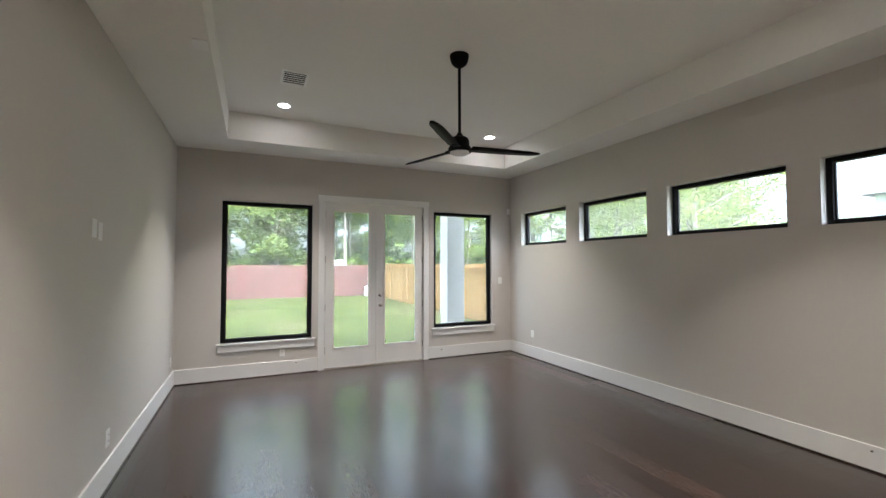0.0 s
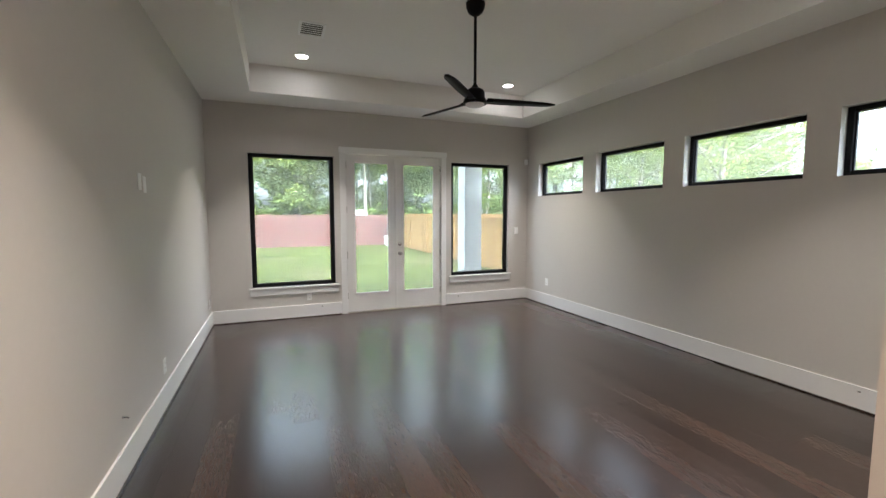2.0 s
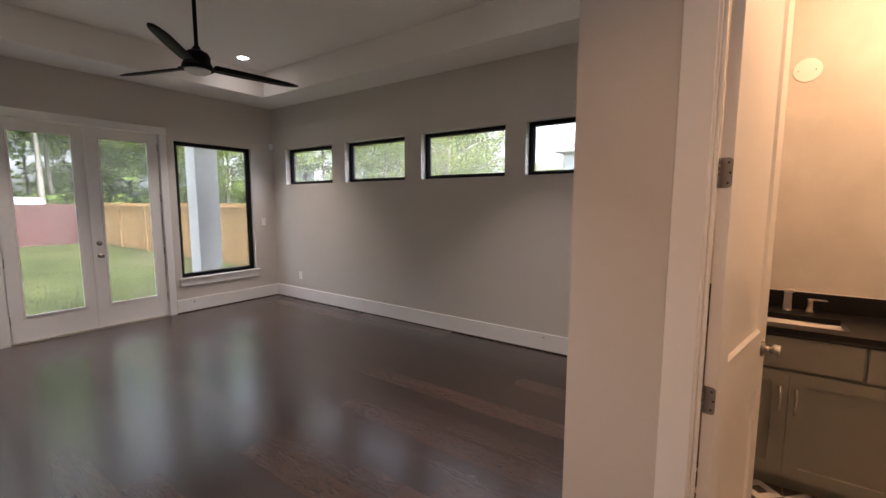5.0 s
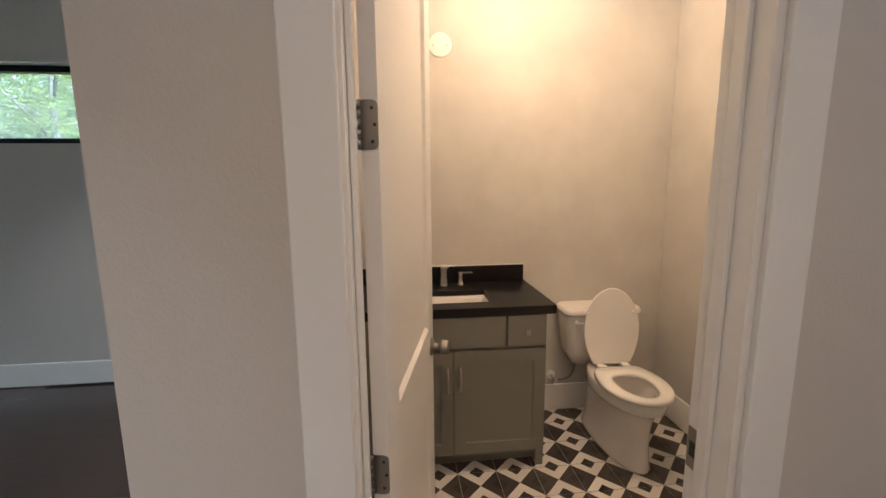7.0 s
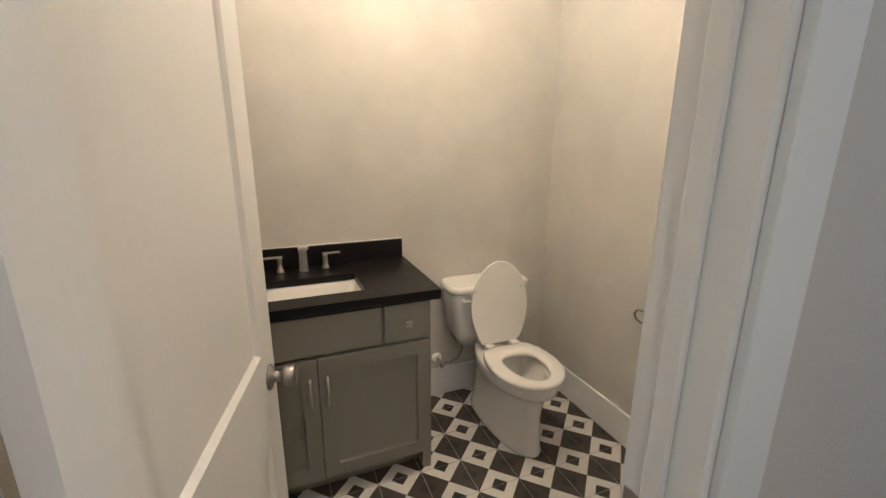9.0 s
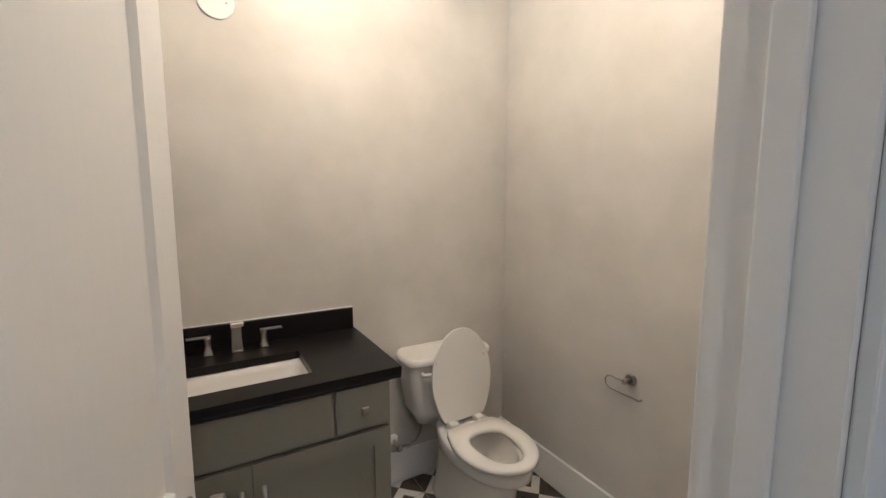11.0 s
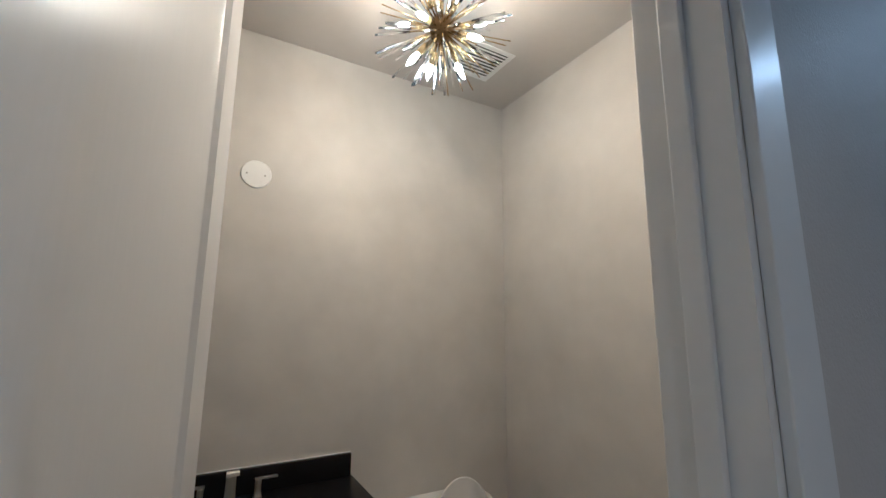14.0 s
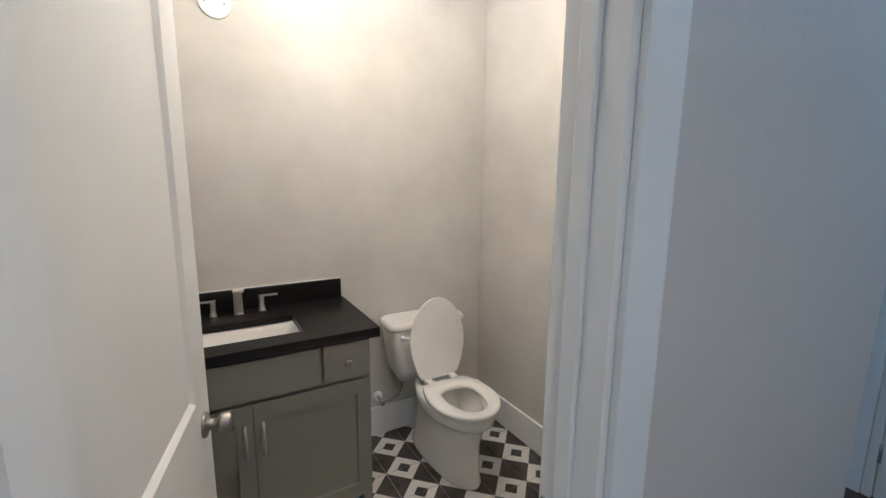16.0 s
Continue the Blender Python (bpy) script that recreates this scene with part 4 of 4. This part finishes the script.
part("hose", tube(bmesh.new(), [(PX1 - 0.075, VYY - 0.01, 0.25), (PX1 - 0.085, VYY - 0.05, 0.252), (PX1 - 0.095, VYY - 0.095, 0.275), (PX1 - 0.10, VYY - 0.12, 0.32), (PX1 - 0.10, VYY - 0.125, 0.37), (PX1 - 0.10, VYY - 0.125, 0.402)], 0.006, 10), HINGE, sv, "braided steel hose")
part("coupling_nut", lathe(bmesh.new(), [(0.016, 0.375), (0.018, 0.399)], 10, pose(PX1 - 0.10, VYY - 0.125, 0)), PLASTIC, sv)

tp = thing("toilet_paper_holder", (2.84, PY0, 0.767), "empty brushed nickel open-loop toilet paper holder on the wall", "paper holder")
part("rosette", lathe(bmesh.new(), [(0.026, 0), (0.026, 0.008), (0.021, 0.012)], 24, pose(2.838, PY0 + 0.0005, 0.767, -90)), HINGE, tp)
part("post", lathe(bmesh.new(), [(0.011, 0.011), (0.010, 0.035), (0.013, 0.04), (0.012, 0.05)], 16, pose(2.838, PY0, 0.767, -90)), HINGE, tp)
yb = PY0 + 0.042
part("loop_arm", tube(bmesh.new(), [(2.842, yb, 0.767), (2.90, yb, 0.770), (2.925, yb, 0.765), (2.938, yb, 0.745), (2.932, yb, 0.722), (2.912, yb, 0.711), (2.85, yb, 0.709), (2.77, yb, 0.709), (2.757, yb, 0.718)], 0.0045, 10), HINGE, tp)

dc = thing("round_cover_plate", (PX1, 0.002, 2.32), "round white blank cover plate high above the vanity", "cover plate")
part("disc", lathe(bmesh.new(), [(0.068, 0.0005), (0.068, 0.004), (0.064, 0.007)], 40, pose(PX1, 0.002, 2.32, 0, -90)), PLASTIC, dc)
for y in (-0.038, 0.042):
    part("screw", lathe(bmesh.new(), [(0.004, 0), (0.003, 0.0015)], 10, pose(PX1 - 0.007, 0.002 + y, 2.318, 0, -90)), HINGE, dc)


def sputnik(c, radius):
    """A starburst chandelier: brass core, sockets with bulbs, brass and glass rods."""
    c = Vector(c)
    t = thing("starburst_chandelier", (c.x, c.y, H), "lit brass starburst chandelier with glass rods on the ceiling", "chandelier")
    part("canopy", lathe(bmesh.new(), [(0.062, 0), (0.062, -0.012), (0.05, -0.022), (0.014, -0.026)], 24, pose(c.x, c.y, H)), BRASS, t)
    part("stem", lathe(bmesh.new(), [(0.008, 0), (0.008, H - c.z - 0.02)], 12, pose(c.x, c.y, c.z)), BRASS, t)
    core = bmesh.new()
    bmesh.ops.create_icosphere(core, subdivisions=3, radius=0.054, matrix=Matrix.Translation(c))
    for f in core.faces:
        f.smooth = True
    part("core", core, BRONZE, t, "dark antique brass core")
    rng = random.Random(7)
    n = 112
    dirs = []
    for i in range(n):
        z = 1 - 2 * (i + 0.5) / n
        a = i * 2.399963
        dirs.append(Vector((math.sqrt(1 - z * z) * math.cos(a), math.sqrt(1 - z * z) * math.sin(a), z)))
    bulbs = [Vector(v).normalized() for v in ((-0.55, 0.80, -0.35), (-0.45, 0.70, 0.35), (-0.80, 0.1, 0.35), (-0.25, -0.85, 0.30), (-0.70, -0.45, -0.50), (0.15, -0.60, -0.75), (0.35, 0.55, -0.75), (0.75, -0.10, -0.6), (0.65, 0.6, 0.30))]
    for b in bulbs:
        m = Matrix.Translation(c) @ Vector((0, 0, 1)).rotation_difference(b).to_matrix().to_4x4()
        so = part("socket", lathe(bmesh.new(), [(0.004, 0.04), (0.004, 0.085), (0.0125, 0.088), (0.0125, 0.135), (0.010, 0.137)], 14, m), BRASS, t)
        bu = part("bulb", lathe(bmesh.new(), [(0.008, 0.137), (0.0108, 0.149), (0.0122, 0.164), (0.0098, 0.183), (0.0042, 0.198), (0.0012, 0.204)], 14, m), BULB, t, "glowing candle bulb")
        bu.visible_shadow = False
        lamp("bulb_lamp", "SPOT", m @ Vector((0, 0, 0.175)), BULB_POWER, WARM, 0.004, m @ Vector((0, 0, 1)), radians(176))
    k = 0
    for d in dirs:
        if any(d.dot(b) > 0.965 for b in bulbs) or d.z > 0.93:
            continue
        k += 1
        r = radius * rng.uniform(0.84, 1.0)
        r = min(r, (H - 0.004 - c.z) / d.z) if d.z > 0.05 else r
        if k % 3 == 0:
            part("brass_rod", tube(bmesh.new(), [c + d * 0.04, c + d * r * 0.97], 0.0026, 6), BRASS, t)
        else:
            part("brass_tube", tube(bmesh.new(), [c + d * 0.04, c + d * r * 0.5], 0.0036, 6), BRASS, t)
            part("glass_rod", tube(bmesh.new(), [c + d * r * 0.48, c + d * r], 0.0044, 7), ROD, t, "clear glass rod").visible_shadow = True


sputnik((2.908, -0.543, 2.762), 0.285)


# ---- outdoors ----
GZ = -0.22
setting("ground", solid(-400, 400, -400, 600, GZ - 1, GZ), GRASS, "mown green lawn with pale worn patches", "lawn")
setting("patio", solid(-0.9, 4.9, YF + EXT + 0.002, 8.05, GZ - 0.1, -0.06, bevel=0.01), CONCRETE, "pale concrete patio slab by the doors", "patio")

# grass blades near the house, one sheet of stuff
rng = random.Random(3)
verts, faces = [], []
for i in range(30000):
    x, y = rng.uniform(-5, 6.3), 8.1 + 15 * rng.random() ** 1.5
    a, hgt, w = rng.uniform(0, 6.28), rng.uniform(0.02, 0.045), rng.uniform(0.003, 0.006)
    lx, ly = rng.uniform(-0.03, 0.03), rng.uniform(-0.03, 0.03)
    b = len(verts)
    verts += [(x - w * math.cos(a), y - w * math.sin(a), GZ), (x + w * math.cos(a), y + w * math.sin(a), GZ), (x + lx, y + ly, GZ + hgt)]
    faces.append((b, b + 1, b + 2))
me = bpy.data.meshes.new("grass")
me.from_pydata(verts, [], faces)
me.materials.append(BLADE)
tagged(new("grass", me), "short green lawn grass blades", "grass", kind="stuff")

# porch column on its footing, with the eave beam over it
pc = thing("porch_column", (3.88, 7.57, -0.06), "square white stucco porch column on the patio", "column")
part("shaft", solid(3.67, 4.03, 7.42, 7.74, 0.06, 3.0, bevel=0.008), STUCCO, pc)
part("base", solid(3.65, 4.05, 7.40, 7.76, -0.06, 0.06, bevel=0.008), STUCCO, pc)
setting("porch_beam", solid(3.73, 6.0, 7.40, 7.76, 3.0, 3.35, bevel=0.01), STUCCO, "white stucco beam along the porch edge", "beam")

# garden wall of red brick with piers
BY = 23.6
gw = thing("garden_wall", (0, BY, GZ), "low red brick garden wall with piers along the lawn", "wall")
part("mortar_core", solid(-24, 9.5, BY + 0.012, BY + 0.2, GZ - 0.1, 1.40), MORTAR, gw)
BL, BH = 0.215, 0.075
brick_me = mesh_of("brick", solid(-0.102, 0.102, -0.01, 0.02, -0.032, 0.032), BRICK)
rows = int((1.40 - GZ) / BH)
near, rest = [], bmesh.new()
for r in range(rows):
    z = GZ + (r + 0.5) * BH
    for k in range(int(33 / BL)):
        x = -24 + (k + 0.5 + 0.5 * (r % 2)) * BL
        if 0.5 < x < 3.3 and r >= rows - 20:
            near.append((x, z))
        else:
            box(rest, x - 0.102, x + 0.102, BY + 0.001 + 0.004 * rng.random(), BY + 0.02, z - 0.032, z + 0.032)
me = mesh_of("brickwork", rest, BRICKS)
ob = new("brickwork", me)
ob.parent, ob.matrix_parent_inverse = gw, Matrix.Translation(-gw.location)
tagged(ob, "weathered red running-bond brickwork", kind="stuff")
bpy.context.view_layer.update()
for bx, bz in near:
    nb = new("brick", brick_me)
    nb.parent, nb.matrix_parent_inverse, nb.matrix_basis = gw, Matrix.Translation(-gw.location), pose(bx, BY + 0.011, bz)
part("coping", solid(-24, 9.5, BY - 0.025, BY + 0.225, 1.40, 1.47, bevel=0.01), BRICK, gw, "row of bricks capping the wall")
for x in (-17.5, -13.2, -8.8, -4.4, -0.1, 3.1, 6.6):
    part("pier", solid(x - 0.22, x + 0.22, BY - 0.09, BY - 0.0005, GZ - 0.05, 1.50, bevel=0.01), BRICK, gw, "projecting brick pier")

# cedar fence along the side of the lawn
FX = 6.45
fe = thing("cedar_fence", (FX, 14, GZ), "new yellow cedar privacy fence with a cap rail", "fence")
board_me = mesh_of("board", solid(-0.01, 0.01, -0.07, 0.07, 0.0, 1.68, bevel=0.003, segs=1), CEDAR)


def under(name, me, at, parent, rz=0.0):
    ob = new(name, me)
    ob.parent = parent
    ob.matrix_parent_inverse = Matrix.Translation(-parent.location)
    ob.matrix_basis = pose(*at, 0, 0, rz)
    return ob


y = 2.0
while y < 23.4:
    under("board", board_me, (FX + rng.uniform(-0.003, 0.003), y, GZ + 0.06 + rng.uniform(0, 0.01)), fe)
    y += 0.1435
for z0, z1, x0, x1 in ((1.42, 1.51, -0.034, -0.012), (1.525, 1.565, -0.06, 0.05), (0.0, 0.14, -0.03, -0.012)):
    part("rail", solid(FX + x0, FX + x1, 1.95, 23.45, GZ + z0 + 0.1, GZ + z1 + 0.1, bevel=0.004, segs=1), CEDAR, fe, "horizontal cedar rail")
y = 3.0
while y < 23.4:
    part("batten", solid(FX - 0.05, FX - 0.0125, y - 0.045, y + 0.045, GZ + 0.02, GZ + 1.62, bevel=0.004, segs=1), CEDAR, fe)
    y += 2.4
ut = thing("utility_box", (6.05, 22.9, GZ), "white plastic utility box on the lawn", "utility box")
part("body", solid(5.93, 6.17, 22.8, 23.05, GZ, GZ + 0.46, bevel=0.03), SIDING, ut)
part("lid", solid(5.91, 6.19, 22.78, 23.07, GZ + 0.462, GZ + 0.52, bevel=0.015), SIDING, ut)


def tree(x, y, height, seed, leaf_mat, trunk_r=0.16, clear_to=0.35, spread=0.24, leaves=2600, leaf=0.16, lean=0.0):
    """A tapered trunk with limbs and a crown of many small leaf sprays with gaps between them."""
    rg = random.Random(seed)
    t = thing("tree", (x, y, GZ), "tall leafy tree with a pale slender trunk" if leaf_mat is LEAF else "broad tree with yellow-green leaves and dark limbs", "tree", "trees beyond the garden")
    tr = bmesh.new()
    pts, p = [], Vector((x, y, GZ - 0.1))
    for i in range(8):
        pts.append(p.copy())
        p += Vector((rg.uniform(-0.12, 0.12) + lean, rg.uniform(-0.12, 0.12), height / 7.5))
    tube(tr, pts, [trunk_r * (1 - 0.12 * i) for i in range(8)], 8)
    centres = []
    for k in range(15):
        u = clear_to + (1 - clear_to) * (k + rg.random()) / 15
        i = min(6, int(u * 7))
        s0 = pts[i].lerp(pts[i + 1], u * 7 - i)
        a = k * 2.4 + rg.uniform(-0.4, 0.4)
        ln = height * spread * (1.15 - 0.6 * abs(u - 0.6)) * rg.uniform(0.7, 1.1)
        d = Vector((math.cos(a), math.sin(a), rg.uniform(0.15, 0.65)))
        mid, end = s0 + d * ln * 0.5 + Vector((0, 0, 0.1)), s0 + d * ln
        tube(tr, [s0, mid, end], [trunk_r * 0.35, trunk_r * 0.22, trunk_r * 0.08], 5)
        for q in range(3):
            e2 = mid + Vector((rg.uniform(-1, 1), rg.uniform(-1, 1), rg.uniform(-0.3, 0.7))) * ln * 0.45
            tube(tr, [mid.lerp(end, 0.3 * q), e2], [trunk_r * 0.14, trunk_r * 0.04], 4)
            centres.append((e2, ln * 0.34))
        centres += [(end, ln * 0.42), (mid, ln * 0.32)]
    part("trunk", tr, BARK, t)
    vs, fs = [], []
    for i in range(leaves):
        c, r = centres[rg.randrange(len(centres))]
        q = c + Vector((rg.gauss(0, 0.5), rg.gauss(0, 0.5), rg.gauss(0, 0.36))) * r
        u = Vector((rg.gauss(0, 1), rg.gauss(0, 1), rg.gauss(0, 0.6))).normalized()
        v = u.orthogonal().normalized()
        v.rotate(Euler((rg.uniform(0, 3), rg.uniform(0, 3), 0)))
        sz = leaf * rg.uniform(0.6, 1.3)
        b = len(vs)
        vs += [q - u * sz, q + v * sz * 0.42, q + u * sz, q - v * sz * 0.42]
        fs.append((b, b + 1, b + 2, b + 3))
    me = bpy.data.meshes.new("crown")
    me.from_pydata([tuple(v) for v in vs], [], fs)
    me.materials.append(leaf_mat)
    cr = new("crown", me)
    cr.parent, cr.matrix_parent_inverse = t, Matrix.Translation(-t.location)
    return t


rng = random.Random(11)
kinds = [tree(-14, 33, 12.0, 1, LEAF, 0.13, 0.42, 0.20, 9000, 0.14), tree(-8, 30, 10.0, 2, LEAF2, 0.11, 0.30, 0.24, 9000, 0.13), tree(-2.5, 34, 13.0, 3, LEAF, 0.14, 0.46, 0.18, 9000, 0.14), tree(1.8, 29.5, 8.5, 4, LEAF2, 0.09, 0.14, 0.26, 7000, 0.15)]
x = -21.0
k = 0
while x < 34:
    for row, y in enumerate((28.5, 33.0, 38.5, 45.0)):
        kk = kinds[(k * 3 + row * 2 + (k // 3)) % 4]
        sc = rng.uniform(0.8, 1.15)
        if x > 16 and 1.02 < y / x < 1.42:
            continue
        ob = copy_thing(kk, Matrix.Translation((x + rng.uniform(-1.3, 1.3), y + rng.uniform(-1.6, 1.6), GZ)) @ pose(0, 0, 0, 0, 0, rng.uniform(0, 360)) @ Matrix.Scale(sc, 4))
        ob.scale = (sc, sc, sc)
    x += 3.1
    k += 1
# broad trees by the side windows
SIDE = [tree(17, 11.5, 8.5, 21, LEAF2, 0.17, 0.16, 0.38, 7000, 0.105), tree(17.5, 16.2, 8, 22, LEAF, 0.14, 0.2, 0.24, 6500, 0.115)]
for x, y, i, rz in ((22, 19, 0, 80), (13.2, 24.5, 1, 140), (24, 15.2, 1, 20), (24.5, 17.0, 0, 150), (30, 22, 0, 300), (34, 31, 1, 70), (18.5, 22.5, 1, 210), (26, 14.5, 0, 10), (40, 53, 0, 40), (46, 55, 1, 110), (37, 47.5, 0, 200)):
    copy_thing(SIDE[i], Matrix.Translation((x, y, GZ)) @ pose(0, 0, 0, 0, 0, rz))
# low woods far beyond the neighbour's garden
for x, y, sc, rz in ((58, 25, 0.75, 0), (64, 24, 0.7, 90), (66, 29.5, 0.8, 200), (70, 26, 0.78, 300), (61, 28.5, 0.7, 130)):
    ob = copy_thing(kinds[1], Matrix.Translation((x, y, GZ)) @ pose(0, 0, 0, 0, 0, rz) @ Matrix.Scale(sc, 4))
    ob.scale = (sc, sc, sc)
# undergrowth behind the garden wall
rg = random.Random(5)
vs, fs = [], []
for i in range(52000):
    x, y = rg.uniform(-30, 36), rg.uniform(25.2, 52)
    z = GZ + (2.4 + (y - 25) * 0.11) * rg.random() ** 1.6 * (0.6 + 0.4 * math.sin(x * 0.9 + y) + 0.3 * math.sin(x * 2.3))
    u = Vector((rg.gauss(0, 1), rg.gauss(0, 1), rg.gauss(0, 0.6))).normalized()
    v = u.orthogonal().normalized()
    sz = rg.uniform(0.12, 0.3)
    q = Vector((x, y, max(GZ, z)))
    b = len(vs)
    vs += [tuple(q - u * sz), tuple(q + v * sz * 0.45), tuple(q + u * sz), tuple(q - v * sz * 0.45)]
    fs.append((b, b + 1, b + 2, b + 3))
me = bpy.data.meshes.new("undergrowth")
me.from_pydata(vs, [], fs)
me.materials.append(LEAF)
tagged(new("undergrowth", me), "dense leafy undergrowth beyond the wall", "shrubs", kind="stuff")


def house(x0, x1, y0, y1, wall_h, ridge, label, wall_mat=SIDING):
    t = thing("neighbour_house", ((x0 + x1) / 2, (y0 + y1) / 2, GZ), label, "house")
    part("wall", solid(x0, x1, y0, y1, GZ, wall_h), wall_mat, t)
    o = 0.5
    bm = bmesh.new()
    a = [bm.verts.new(p) for p in ((x0 - o, y0 - o, wall_h), (x1 + o, y0 - o, wall_h), (x1 + o, y1 + o, wall_h), (x0 - o, y1 + o, wall_h))]
    mx, my = (x0 + x1) / 2, (y0 + y1) / 2
    d = min(x1 - x0, y1 - y0) / 2
    if x1 - x0 > y1 - y0:
        b = [bm.verts.new((x0 + d, my, ridge)), bm.verts.new((x1 - d, my, ridge))]
        fs = ((a[0], a[1], b[1], b[0]), (a[1], a[2], b[1]), (a[2], a[3], b[0], b[1]), (a[3], a[0], b[0]))
    else:
        b = [bm.verts.new((mx, y0 + d, ridge)), bm.verts.new((mx, y1 - d, ridge))]
        fs = ((a[0], a[1], b[0]), (a[1], a[2], b[1], b[0]), (a[2], a[3], b[1]), (a[3], a[0], b[0], b[1]))
    for q in fs:
        bm.faces.new(q)
    bm.faces.new(a[::-1])
    part("roof", bm, SHINGLE, t, "grey shingle hip roof")
    for q in ((x0 - o, x1 + o, y0 - o - 0.03, y0 - o), (x0 - o, x1 + o, y1 + o, y1 + o + 0.03)):
        part("fascia", solid(*q, wall_h - 0.16, wall_h + 0.02), TRIM, t)
    part("fascia", solid(x0 - o - 0.03, x0 - o, y0 - o, y1 + o, wall_h - 0.16, wall_h + 0.02), TRIM, t)
    for yy in (y0 + 1.2, (y0 + y1) / 2, y1 - 2.2):
        w = part("window", solid(x0 - 0.05, x0 - 0.004, yy, yy + 1.0, wall_h - 1.9, wall_h - 0.7, bevel=0.01), TRIM, t)
        part("pane", solid(x0 - 0.058, x0 - 0.052, yy + 0.07, yy + 0.93, wall_h - 1.83, wall_h - 0.77), STONE, w)
    return t


house(30, 40, 0.6, 10.7, 5.3, 8.0, "pale two-storey neighbour house with a grey hip roof")
house(32.1, 35.0, 41, 52, 6.1, 6.35, "pale flat-topped neighbour building behind the fence and trees")

shed = thing("garden_shed", (4.6, 27.2, GZ), "low white-roofed garden shed behind the brick wall", "shed")
part("wall", solid(4.2, 5.5, 26.4, 28.0, GZ, 1.45), SIDING, shed)
bm = bmesh.new()
loft(bm, [[Vector((x, y, z)) for y, z in ((26.2, 1.45), (27.2, 1.78), (28.2, 1.45), (28.2, 1.40), (26.2, 1.40))] for x in (4.05, 5.65)])
for f in bm.faces:
    f.smooth = False
part("roof", bm, SIDING, shed, "white sheet roof")

# ---- floors, piece by piece ----
fl = tagged(thing("floor", (2, 3, 0), "dark stained oak plank floor", "floor"), kind="structure")
PW = 0.187
rng = random.Random(17)
planks = {}
col = 0
x = XL
while x < XR - 0.01:
    w = min(PW, XR - x)
    if x < HX - 0.05:
        runs = [(YEND, YF)]
    else:
        runs = [(YS - 0.03, YF)] + ([(YEND, YC + 0.02)] if x < CROSS - 0.01 else [])
    for lim, stop in runs:
        y = lim - rng.uniform(0, 1.4)
        while y < stop:
            ln = rng.choice((0.9, 1.2, 1.5, 1.8, 2.1))
            a, b = max(y, lim), min(y + ln, stop)
            if b - a > 0.02:
                key = (round(w, 3), round(b - a, 3))
                if key not in planks:
                    planks[key] = mesh_of("plank", solid(0.0002, key[0] - 0.0002, 0.0002, key[1] - 0.0002, -0.012, 0.0, bevel=0.0006, segs=1), PLANK)
                under("plank", planks[key], (x, a, 0), fl)
            y += ln
    x += PW
tagged(setting("door_saddle", solid(HX - 0.002, PX0 + 0.002, JY0 + 0.0005, JY1 - 0.0005, -0.012, 0.004, bevel=0.003), PLANK, "dark wood saddle under the door", "threshold"))

tf = tagged(thing("tile_floor", (2.9, -0.4, 0), "black and white geometric cement tile floor", "floor"), kind="structure")
part("grout_bed", solid(PX0, PX1, PY0, PY1, -0.011, -0.0012), GROUT, tf)
TS = 0.2062
s2 = TS / 2 - 0.0012


def tile_mesh():
    """One tile: black wedges from two edges with a darker half diamond, white wedges from the others with a black half diamond."""
    bm = bmesh.new()
    c = bm.verts.new((0, 0, 0))
    corner = [bm.verts.new(p) for p in ((-s2, -s2, 0), (s2, -s2, 0), (s2, s2, 0), (-s2, s2, 0))]
    low = [bm.verts.new((v.co.x, v.co.y, -0.008)) for v in corner]
    for i in range(4):
        j = (i + 1) % 4
        bm.faces.new((corner[i], low[i], low[j], corner[j])).material_index = 2
        p, q = corner[i].co, corner[j].co
        mid = (p + q) / 2
        k = 0.40
        e0, e1, tip = bm.verts.new(mid + (p - mid) * k), bm.verts.new(mid + (q - mid) * k), bm.verts.new(mid * (1 - k))
        inner, outer = (1, 2) if i in (0, 2) else (1, 0)
        bm.faces.new((e0, e1, tip)).material_index = inner
        bm.faces.new((corner[i], e0, tip, c)).material_index = outer
        bm.faces.new((e1, corner[j], c, tip)).material_index = outer
    me = bpy.data.meshes.new("tile")
    bmesh.ops.recalc_face_normals(bm, faces=bm.faces)
    bm.to_mesh(me)
    bm.free()
    for m in (TILEW, TILEB, TILED):
        me.materials.append(m)
    return me


tile = tile_mesh()
OX, OY = 2.948, -0.632
for i in range(-5, 5):
    for j in range(-5, 8):
        cx, cy = OX + (i + 0.5) * TS, OY + (j + 0.5) * TS
        if PX0 - 0.02 < cx < PX1 + 0.05 and PY0 - 0.06 < cy < PY1 + 0.06:
            under("tile", tile, (cx, cy, 0), tf)
